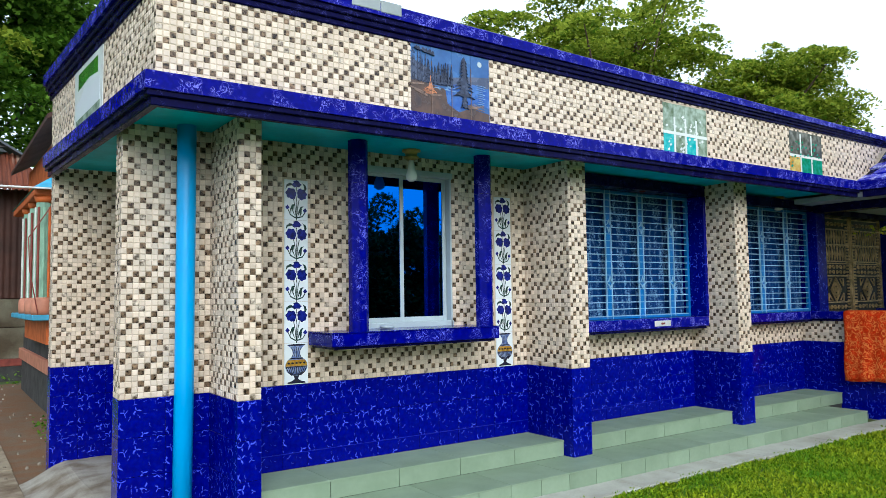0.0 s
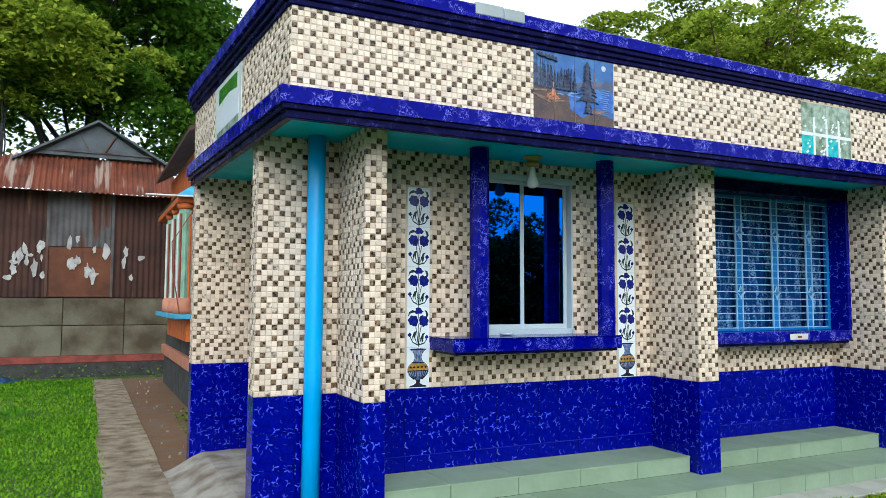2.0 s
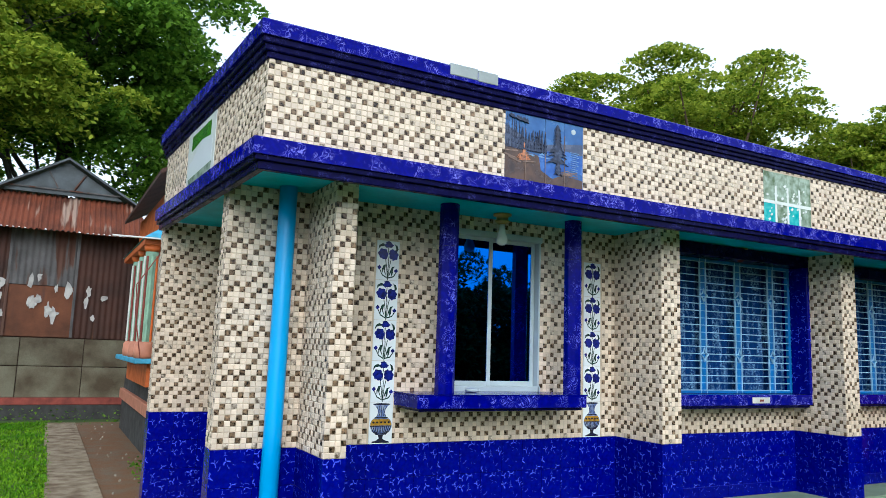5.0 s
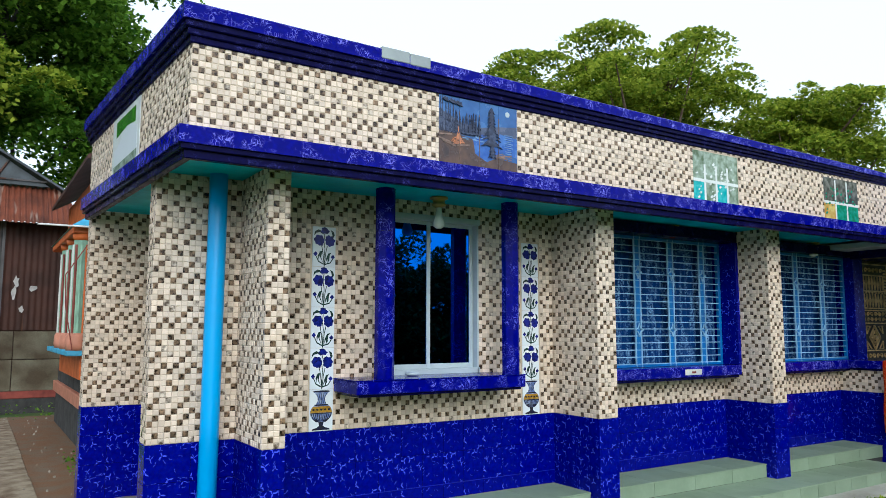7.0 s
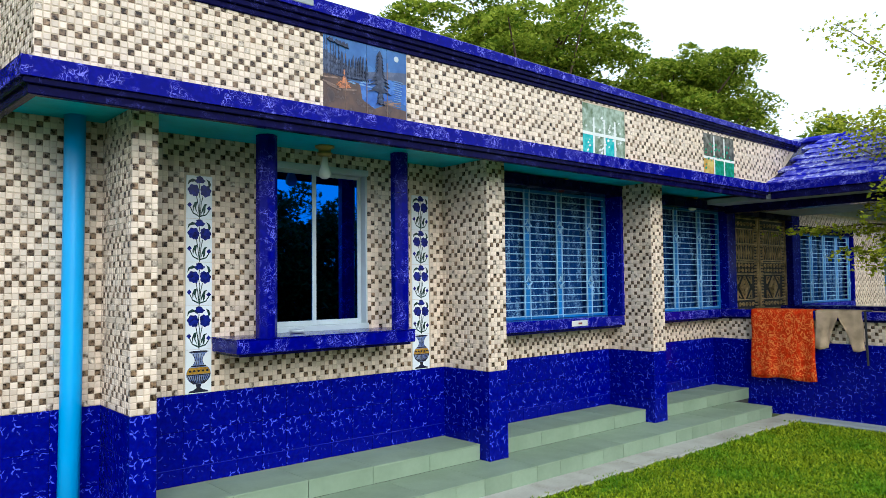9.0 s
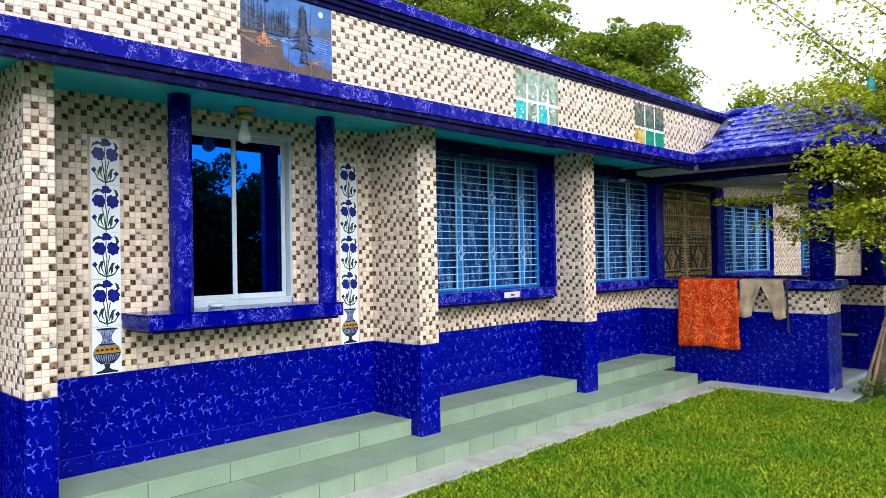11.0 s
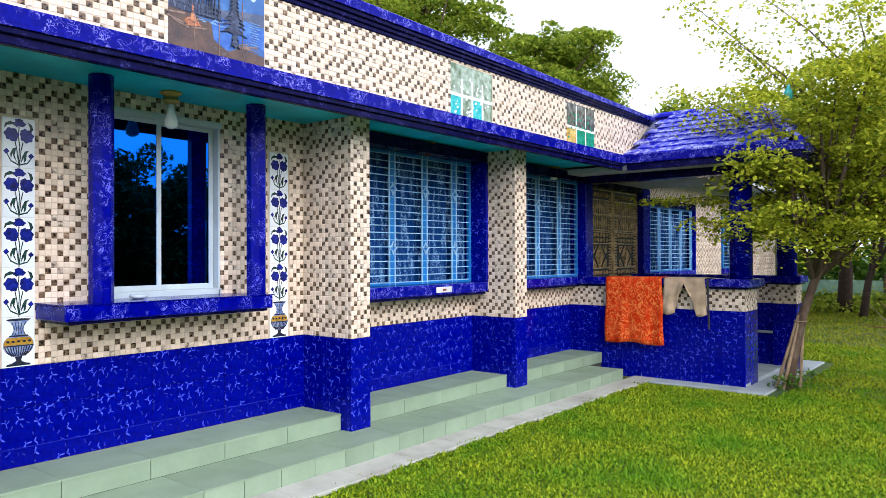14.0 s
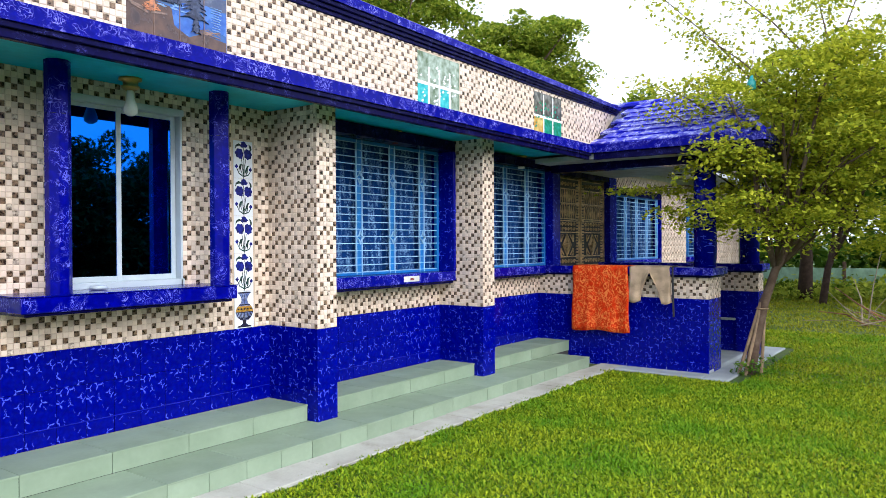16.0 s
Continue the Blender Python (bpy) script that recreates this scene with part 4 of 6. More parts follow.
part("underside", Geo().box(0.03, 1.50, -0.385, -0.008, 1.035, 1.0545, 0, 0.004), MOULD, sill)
part("top_edge", Geo().box(-0.006, 1.536, -0.416, -0.008, 1.1502, 1.158, 0, 0.003), BLUE, sill)
for cx in (0.255, 1.435):
    g = Geo()
    pr = [(0.074, 1.1585), (0.074, 2.579)]
    vs = [(cx + r * math.cos(math.pi * (k + 0.5) / 4), -0.335 + r * math.sin(math.pi * (k + 0.5) / 4), z) for r, z in pr for k in range(8)]
    g.add(vs, [(k, (k + 1) % 8, (k + 1) % 8 + 8, k + 8) for k in range(8)])
    post = thing("window_post", (cx, -0.335, 1.158), "slim octagonal post of blue marbled tile on the shelf", "post", "posts at the window", "structure")
    part("shaft", g, POST, post)
    part("tile_joint", Geo().turn([(0.0735, 2.25), (0.075, 2.251), (0.075, 2.253), (0.0735, 2.254)], cx, -0.335, 8), MOULD, post)
soap = thing("soap_dish", (0.62, -0.12, 1.158), "small white plastic dish on the window shelf", "dish")
part("dish", Geo().turn([(0.03, 1.158), (0.055, 1.165), (0.06, 1.18), (0.04, 1.187)], 0.62, -0.12, 14), WHITEF, soap, smooth=True)

# ---- flower tile panels ----


def ellipse(u, v, a, b, turn=0.0, n=14):
    c, s = math.cos(turn), math.sin(turn)
    return [(u + a * math.cos(2 * math.pi * k / n) * c - b * math.sin(2 * math.pi * k / n) * s, v + a * math.cos(2 * math.pi * k / n) * s + b * math.sin(2 * math.pi * k / n) * c) for k in range(n)]


def ribbon(pts, w):
    left, right = [], []
    for i, (u, v) in enumerate(pts):
        p, q = pts[max(i - 1, 0)], pts[min(i + 1, len(pts) - 1)]
        du, dv = q[0] - p[0], q[1] - p[1]
        k = math.hypot(du, dv) or 1
        left.append((u - dv / k * w, v + du / k * w))
        right.append((u + dv / k * w, v - du / k * w))
    return left + right[::-1]


def flower_panel(xl, wid):
    top, tall = 2.30, 0.306
    ob = thing("flower_tile_panel", (xl + wid / 2, 0, DADO), "white tile strip with cobalt flowers rising from a vase", "tile panel", "flower panels")
    for r in range(5):
        zb = top - (r + 1) * tall
        tile = part("tile", Geo().box(xl + 0.001, xl + wid - 0.001, -0.010, 0.0, zb + 0.001, zb + tall - 0.001, 0, 0.0015), DECOT, ob)
        pl = lambda u, v, d: (xl + (0.5 + (u - 0.5) * 0.93) * wid, -0.0101 - d, zb + v * tall)
        g = Geo()
        if r < 4:
            def bloom(u, v, a, b, teeth, turn):
                """A ragged round petal."""
                return [(u + a * math.cos(t) * (1 + 0.10 * math.sin(teeth * t + turn)), v + b * math.sin(t) * (1 + 0.10 * math.sin(teeth * t + turn))) for t in [2 * math.pi * q / 28 for q in range(28)]]

            blooms = 0
            for e in (bloom(0.50, 0.945, 0.13, 0.042, 5, 0.4), bloom(0.53, 0.885, 0.20, 0.060, 6, 1.2), bloom(0.26, 0.665, 0.23, 0.125, 6, 2.0), bloom(0.76, 0.645, 0.22, 0.135, 7, 0.6), bloom(0.33, 0.60, 0.14, 0.085, 5, 0.0), bloom(0.68, 0.70, 0.13, 0.090, 5, 1.0)):
                step_ = 0.0008 + 0.00013 * blooms
                part("petal", Geo().plate(e, pl, step_), INK, tile)
                blooms += 1
            for u, v in ((0.10, 0.315), (0.90, 0.25)):
                part("bud", Geo().plate([(u - 0.10, v), (u - 0.01, v - 0.062), (u + 0.10, v - 0.005), (u + 0.01, v + 0.062)], pl, 0.0009), INK, tile)
            g = Geo()
            g.plate([(0.46, 0.80), (0.30, 0.86), (0.12, 0.835), (0.02, 0.76), (0.06, 0.87), (0.22, 0.925), (0.40, 0.89)], pl, 0.0006)
            g.plate([(0.78, 0.93), (0.92, 0.89), (0.98, 0.80), (0.90, 0.72), (0.80, 0.69), (0.87, 0.79), (0.84, 0.87)], pl, 0.0006)
            g.plate([(0.46, 0.08), (0.36, 0.24), (0.42, 0.40), (0.30, 0.38), (0.22, 0.27), (0.25, 0.15), (0.29, 0.28), (0.34, 0.20)], pl, 0.0006)
            g.plate([(0.56, 0.08), (0.60, 0.22), (0.70, 0.34), (0.84, 0.36), (0.76, 0.30), (0.74, 0.16), (0.66, 0.09), (0.66, 0.20)], pl, 0.0006)
            for pts in ([(0.51, 0.0), (0.50, 0.2), (0.53, 0.45), (0.48, 0.62), (0.51, 0.82)], [(0.50, 0.04), (0.44, 0.34), (0.38, 0.52)], [(0.52, 0.04), (0.57, 0.34), (0.64, 0.52)], [(0.47, 0.06), (0.24, 0.13), (0.12, 0.27)], [(0.54, 0.06), (0.78, 0.10), (0.90, 0.20)]):
                g.plate(ribbon(pts, 0.016), pl, 0.0005)
            part("stem", g, INKG, tile, kind="stuff")
        else:
            part("vase_body", Geo().plate(ellipse(0.5, 0.44, 0.50, 0.235, 0.0, 28), pl, 0.0006), INKB, tile)
            band = [(u, v) for u, v in ellipse(0.5, 0.44, 0.488, 0.228, 0.0, 60) if 0.43 < v < 0.60]
            right, left = sorted([p for p in band if p[0] > 0.5], key=lambda p: p[1]), sorted([p for p in band if p[0] < 0.5], key=lambda p: -p[1])
            part("vase_band", Geo().plate(right + left, pl, 0.0008), GOLDP, tile)
            part("vase_neck", Geo().plate([(0.10, 0.955), (0.5, 0.975), (0.90, 0.955), (0.78, 0.90), (0.68, 0.82), (0.66, 0.72), (0.74, 0.645), (0.26, 0.645), (0.34, 0.72), (0.32, 0.82), (0.22, 0.90)], pl, 0.0010), INKB, tile)
            g = Geo()
            g.plate(ellipse(0.5, 0.95, 0.41, 0.024, 0.0, 18), pl, 0.0012)
            for f in (-0.16, -0.08, 0.0, 0.08, 0.16):
                g.plate(ribbon([(0.5 + f * 1.4, 0.90), (0.5 + f * 0.8, 0.76), (0.5 + f * 1.3, 0.655)], 0.010), pl, 0.0013)
            for v, hw, hv in ((0.625, 0.30, 0.016), (0.425, 0.485, 0.012)):
                g.plate([(0.5 - hw, v - hv), (0.5 + hw, v - hv), (0.5 + hw, v + hv), (0.5 - hw, v + hv)], pl, 0.0013)
            for q in range(11):
                f = (q - 5) / 5
                g.plate(ribbon([(0.5 + f * 0.45, 0.41), (0.5 + f * 0.36, 0.30), (0.5 + f * 0.20, 0.222)], 0.014), pl, 0.0012)
            for u in (0.15, 0.32, 0.50, 0.68, 0.85):
                g.plate(ellipse(u, 0.515, 0.055, 0.024, 0.0, 8), pl, 0.0013)
            part("vase_lines", g, INKV, tile, kind="stuff")
            part("vase_foot", Geo().plate([(0.38, 0.215), (0.62, 0.215), (0.58, 0.13), (0.70, 0.085), (0.88, 0.06), (0.90, 0.025), (0.10, 0.025), (0.12, 0.06), (0.30, 0.085), (0.42, 0.13)], pl, 0.0010), INKV, tile)


flower_panel(-0.192, 0.19)
flower_panel(1.818, 0.19)

# ---- grille windows ----


def grille_window(hole, box_front, label, count=19, step=0.5, first=None, jambs="r"):
    x0, x1, z0, z1 = hole
    ob = thing("grille_window", ((x0 + x1) / 2, 0, z0), label, "window", "grille windows", "structure")
    sill_ = part("sill", Geo().box(x0 - 0.02, x1 + 0.001, box_front, 0.1, z0 - 0.105, z0 - 0.002, 0, 0.006), BAND, ob)
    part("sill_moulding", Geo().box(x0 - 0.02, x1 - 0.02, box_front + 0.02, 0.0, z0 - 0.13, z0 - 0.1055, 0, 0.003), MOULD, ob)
    part("head_beam", Geo().box(x0 - 0.02, x1 + 0.001, box_front, 0.1, z1, min(z1 + 0.11, SOFFIT - 0.002), 0, 0.004), MOULD, ob)
    if "r" in jambs:
        part("jamb", Geo().box(x1 - 0.03, x1 + 0.012, box_front + 0.004, 0.1, z0 - 0.001, z1 - 0.001, 0, 0.004), BLUE, ob)
    y = -0.03
    bar = Geo().box(x0, x1 - 0.03, y - 0.005, y + 0.005, -0.0046, 0.0046, 0, 0.002).mesh("bar", [GRILLEL])
    for k in range(count):
        put("bar", bar, ob, (0, 0, z0 + 0.03 + (z1 - z0 - 0.06) * k / (count - 1)))
    x = first if first is not None else x0 + step
    while x < x1 - 0.06:
        part("upright", Geo().box(x - 0.034, x + 0.034, y - 0.004, y + 0.008, z0, z1, 0, 0.003), GRILLE, ob)
        for s in (-0.04, 0.04):
            part("upright_edge", Geo().box(x + s - 0.0055, x + s + 0.0055, y - 0.012, y + 0.008, z0, z1, 0, 0.003), GRILLEL, ob)
        for f in (0.28, 0.72):
            zc = z0 + f * (z1 - z0)
            d = Geo()
            ring = [(0.052, 0), (0.017, 0.022), (0, 0.064), (-0.017, 0.022), (-0.052, 0), (-0.017, -0.022), (0, -0.064), (0.017, -0.022)]
            d.tube([(x + a, y - 0.016, zc + b) for a, b in ring + ring[:1]], 0.0075, 5, 0, False)
            part("diamond", d, GRILLEL, ob)
        x += step
    part("pull_frame", Geo().box(x0, x0 + 0.04, y - 0.01, y + 0.03, z0, z1, 0, 0.003).box(x1 - 0.075, x1 - 0.04, y - 0.01, y + 0.03, z0, z1, 0, 0.003).box(x0 + 0.04, x1 - 0.075, y - 0.01, y + 0.03, z1 - 0.03, z1, 0, 0.003).box(x0 + 0.04, x1 - 0.075, y - 0.01, y + 0.03, z0, z0 + 0.025, 0, 0.003), GRILLE, ob)
    g = Geo()
    n = int((x1 - x0) / 0.02)
    cv = []
    for i in range(n + 1):
        xx = x0 + (x1 - x0) * i / n
        yy = 0.075 + 0.030 * math.sin(xx * 52 + 1.6 * math.sin(xx * 7)) + 0.008 * math.sin(xx * 131)
        cv += [(xx, yy, z0 - 0.0), (xx, yy + 0.006, z1 + 0.02)]
    g.add(cv, [(2 * i, 2 * i + 2, 2 * i + 3, 2 * i + 1) for i in range(n)])
    cur = thing("curtain", ((x0 + x1) / 2, 0.12, z0), "blue pleated curtain behind the window grille", "curtain", "curtains")
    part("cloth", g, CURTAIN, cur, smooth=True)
    return ob


grille_window(GRILLE_1, -0.24, "window with pale blue steel grille in a blue tile surround", first=2.78, step=0.495)
grille_window(GRILLE_2, -0.16, "window with pale blue steel grille beside the porch", first=5.45, step=0.55)
grille_window(GRILLE_3, -0.10, "window with blue steel grille inside the porch", first=9.95, step=0.5, count=16)
grille_window(GRILLE_4, -0.10, "far window with blue steel grille beyond the porch", first=13.8, step=0.5, count=16)
tagp = thing("paper_notice", (3.83, -0.25, 1.06), "small cream paper notice on the blue sill", "notice")
part("sheet", Geo().box(3.70, 3.95, -0.2445, -0.2405, 1.068, 1.125, 0, 0.001), PWHITE, tagp)
part("print_bar", Geo().box(3.80, 3.86, -0.2462, -0.2447, 1.085, 1.105), REDP, tagp)

# ---- gate ----
gate = thing("metal_gate", (8.27, 0.02, 0.155), "double metal gate with old-gold scrollwork on black, closed", "gate", kind="structure")
xg0, xg1, zg0, zg1 = GATE
for s, a in ((0, xg0), (1, xg1)):
    part("jamb", Geo().box(a - 0.27 if s == 0 else a, a if s == 0 else a + 0.27, -0.10, 0.12, zg0, 2.50, 0, 0.005), BLUE, gate)
part("lintel", Geo().box(xg0, xg1, -0.09, 0.12, zg1, 2.5, 0, 0.004), MOULD, gate)
xm = (xg0 + xg1) / 2
for a, b in ((xg0, xm - 0.004), (xm + 0.004, xg1)):
    leaf = part("leaf", Geo().box(a, b, 0.03, 0.05, zg0 + 0.01, zg1, 0, 0.003), BLACKM, gate)
    fr = Geo()
    for u in (a + 0.012, b - 0.032):
        fr.box(u, u + 0.02, 0.0, 0.03, zg0 + 0.01, zg1, 0, 0.003)
    for z in (zg1 - 0.03, 2.24, 2.03, 1.80, 1.77, 1.60, 1.24, 1.10, 0.62, 0.20):
        fr.box(a + 0.032, b - 0.032, 0.004, 0.03, z, z + 0.016, 0, 0.003)
    part("leaf_frame", fr, GOLD, leaf)
    cx = (a + b) / 2
    inner = (a + 0.15, b - 0.15)
    # rows of turned spindles
    for zb, zt, nb in ((2.05, 2.235, 9), (1.82, 2.00, 9), (0.66, 1.08, 9)):
        for k in range(nb):
            u = inner[0] + (inner[1] - inner[0]) * k / (nb - 1)
            h = zt - zb
            part("spindle", Geo().turn([(0.008, zb), (0.012, zb + h * 0.3), (0.016, zb + h * 0.5), (0.012, zb + h * 0.7), (0.008, zt)], u, 0.014, 6), GOLD, leaf)
    # small scrolls between the rows and along the head
    for zc, nb, rr in ((2.315, 6, 0.036), (2.018, 7, 0.022), (1.725, 6, 0.034), (1.655, 6, 0.030), (1.175, 6, 0.036)):
        for k in range(nb):
            u = inner[0] + (inner[1] - inner[0]) * (k + 0.5) / nb
            sx = 1 if k % 2 else -1
            pts = [(u + sx * rr * (1 - q / 14) * math.cos(q * 0.62), 0.014, zc + rr * (1 - q / 14) * math.sin(q * 0.62)) for q in range(12)]
            part("scroll", Geo().tube(pts, 0.0085, 5), GOLD, leaf)
    # lozenges set with beads
    for zc, hh in ((1.42, 0.155), (0.40, 0.17)):
        for f in (1.0, 0.58):
            ring = [(cx + 0.13 * f, zc), (cx, zc + hh * f), (cx - 0.13 * f, zc), (cx, zc - hh * f), (cx + 0.13 * f, zc)]
            part("lozenge", Geo().tube([(u, 0.014, v) for u, v in ring], 0.013, 6), GOLD, leaf)
        for sx in (-1, 1):
            for sz in (-1, 1):
                tri = [(cx + sx * 0.20, zc + sz * 0.05), (cx + sx * 0.20, zc + sz * 0.15), (cx + sx * 0.10, zc + sz * 0.15), (cx + sx * 0.20, zc + sz * 0.05)]
                part("corner_leaf", Geo().tube([(u, 0.014, v) for u, v in tri], 0.010, 5), GOLD, leaf)
        part("boss", Geo().turn([(0.012, zc - 0.03), (0.028, zc - 0.015), (0.028, zc + 0.015), (0.012, zc + 0.03)], cx, 0.012, 8), GOLD, leaf)
    # beaded stiles
    bead = Geo().turn([(0.006, -0.014), (0.016, -0.006), (0.016, 0.006), (0.006, 0.014)], 0, 0, 6).mesh("bead", [GOLD])
    for u in (a + 0.062, a + 0.105, b - 0.062, b - 0.105):
        for k in range(48):
            put("bead", bead, leaf, (u, 0.016, zg0 + 0.10 + 0.044 * k))

# ---- drainpipe and lamps ----
pipe = thing("drainpipe", (-0.945, -0.16, GZ), "fat sky-blue plastic drainpipe in the wall corner", "drainpipe")
part("pipe", Geo().tube([(-0.965, -0.16, GZ), (-0.955, -0.16, 0.9), (-0.95, -0.16, 2.3), (-0.95, -0.16, SOFFIT)], 0.062, 20), PIPE, pipe, smooth=True)
for k, (x, y, bulb) in enumerate(((0.79, -0.24, 1), (3.66, -0.17, 0), (6.30, -0.10, 1))):
    la = thing("ceiling_lamp", (x, y, SOFFIT), "brass lamp holder with white bulb under the canopy" if bulb else "brass lamp holder without a bulb under the canopy", "lamp", "canopy lamps")
    part("rose", Geo().turn([(0.075, SOFFIT), (0.075, SOFFIT - 0.014), (0.05, SOFFIT - 0.024), (0.048, SOFFIT - 0.05), (0.062, SOFFIT - 0.056), (0.058, SOFFIT - 0.07), (0.03, SOFFIT - 0.085)], x, y, 18), BRASS, la, smooth=True)
    if bulb:
        s = 1.2 if k == 0 else 0.6
        part("bulb", Geo().turn([(0.022, SOFFIT - 0.085), (0.028, SOFFIT - 0.085 - 0.05 * s), (0.048, SOFFIT - 0.085 - 0.10 * s), (0.045, SOFFIT - 0.085 - 0.125 * s), (0.02, SOFFIT - 0.085 - 0.14 * s)], x, y, 18), BULB, la, smooth=True)
    else:
        part("socket", Geo().turn([(0.03, SOFFIT - 0.085), (0.034, SOFFIT - 0.12), (0.026, SOFFIT - 0.13)], x, y, 14), REDP, la, smooth=True)

# ---- porch ----
PZ = 0.0
g = Geo()
g.box(PORCH_W, PORCH_E + 0.5, PORCH_S, 0.0, GZ - 0.1, GZ + 0.06, 0, 0.01)
g.box(PORCH_W - 0.35, PORCH_E + 0.75, PORCH_S - 0.30, PORCH_S, GZ - 0.1, GZ + 0.02, 0, 0.01)
g.box(PORCH_W - 0.30, PORCH_W, PORCH_S, -0.94, GZ - 0.1, GZ + 0.02, 0, 0.01)
setting("porch_floor", g, SLAB, "smooth grey concrete porch floor and edge", "floor")


def half_wall(name, x0, x1, y0, y1, label, lift=0.0):
    g = Geo()
    g.box(x0 + 0.006, x1 - 0.006, y0 + 0.006, y1, GZ, 1.03)
    ob = setting(name, g, GROUT, label, "half wall")
    rows = [0.14, 0.25, 0.25, DADO - GZ - 0.64]
    mosaic(ob, (x0 + 0.005, y1, DADO), (0, -1, 0), y1 - y0, 1.03 - DADO, shift=1)
    tiled("blue_tile", ob, (x0 + 0.005, y1, GZ), (0, -1, 0), y1 - y0, rows, 0.25, BLUE)
    mosaic(ob, (x0, y0 + 0.005, DADO), (1, 0, 0), x1 - x0, 1.03 - DADO, shift=3)
    tiled("blue_tile", ob, (x0, y0 + 0.005, GZ), (1, 0, 0), x1 - x0, rows, 0.25, BLUE)
    part("cap", Geo().box(x0 - 0.07, x1 + 0.06, y0 - 0.07, y1, 1.055, 1.15 + lift, 0, 0.008), BAND, ob)
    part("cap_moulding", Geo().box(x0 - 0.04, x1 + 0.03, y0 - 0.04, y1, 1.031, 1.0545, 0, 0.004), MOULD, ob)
    return ob


half_wall("wall_porch_west", PORCH_W, PORCH_W + 0.20, PORCH_S + 0.002, -0.001, "low porch wall of blue tiles with mosaic band and blue cap")
half_wall("pedestal_porch_west", PORCH_W + 0.202, PORCH_W + 0.50, PORCH_S, PORCH_S + 0.30, "low tiled pedestal beside the porch entrance", -0.004)
half_wall("pedestal_porch_east", PORCH_E - 0.30, PORCH_E, PORCH_S - 0.16, PORCH_S + 0.14, "tiled pedestal under the far porch column")
wall_pe = half_wall("wall_porch_east", PORCH_E - 0.25, PORCH_E - 0.05, PORCH_S + 0.142, -0.12, "low far porch wall of blue tiles with mosaic band")
part("ledge", Geo().box(PORCH_E - 0.29, PORCH_E - 0.252, PORCH_S + 0.15, -0.13, 0.36, 0.39, 0, 0.004), SLAB, wall_pe)
for cx, cy in ((PORCH_W + 0.12, PORCH_S + 0.08), (PORCH_E - 0.15, PORCH_S - 0.01)):
    col = thing("porch_column", (cx, cy, 1.15), "round blue tiled porch column on a tiled pedestal", "column", "porch columns", "structure")
    part("shaft", Geo().turn([(0.13, 1.151), (0.13, 2.44)], cx, cy, 28), BLUE, col, smooth=True)
    part("capital", Geo().box(cx - 0.16, cx + 0.16, cy - 0.16, cy + 0.16, 2.44, 2.475, 0, 0.006), MOULD, col)
# porch roof: beam and ceiling, fascia, hipped tile slopes
RX0, RX1, RY0, RY1 = 6.5, 9.35, -3.02, FAS_Y + 0.08
g = Geo()
g.box(RX0 + 0.06, RX1 - 0.06, RY0 + 0.06, -0.02, 2.50, 2.56)
setting("porch_ceiling", g, PLASTER, "pale grey porch ceiling", "ceiling")
porch_roof = thing("porch_roof", (7.92, -2.0, 2.49), "hipped porch roof of glossy blue printed tiles", "roof", kind="structure")
g = Geo()
for a in ((RX0, RX0 + 0.07, RY0, FAS_Y - 0.001), (RX1 - 0.07, RX1, RY0, FAS_Y), (RX0 + 0.07, RX1 - 0.07, RY0, RY0 + 0.07)):
    g.box(a[0], a[1], a[2], a[3], 2.570, 2.672, 0, 0.004)
part("fascia", g, BAND, porch_roof)
g = Geo()
for a in ((RX0 + 0.03, RX0 + 0.08, RY0 + 0.03, FAS_Y), (RX1 - 0.08, RX1 - 0.03, RY0 + 0.03, FAS_Y), (RX0 + 0.08, RX1 - 0.08, RY0 + 0.03, RY0 + 0.08)):
    g.box(a[0], a[1], a[2], a[3], 2.488, 2.5695, 0, 0.004)
part("drip_moulding", g, MOULD, porch_roof)
g = Geo()
g.box(PORCH_W + 0.02, PORCH_W + 0.22, PORCH_S + 0.02, -0.2, 2.40, 2.499, 0, 0.004)
g.box(PORCH_W + 0.22, PORCH_E, PORCH_S + 0.02, PORCH_S + 0.22, 2.40, 2.499, 0, 0.004)
part("beam", g, MOULD, porch_roof)
xr, zr, yr = (RX0 + RX1) / 2, 3.37, -2.15
E0 = 2.665
g = Geo()
g.add([(RX0 + 0.05, RY0 + 0.05, E0), (RX0 + 0.05, PAR_Y + 0.4, E0), (xr, PAR_Y + 0.4, zr), (xr, yr, zr), (RX1 - 0.05, RY0 + 0.05, E0), (RX1 - 0.05, PAR_Y + 0.4, E0)], [(0, 3, 2, 1), (4, 5, 2, 3), (0, 4, 3), (0, 1, 5, 4)])
part("deck", g, MOULD, porch_roof)


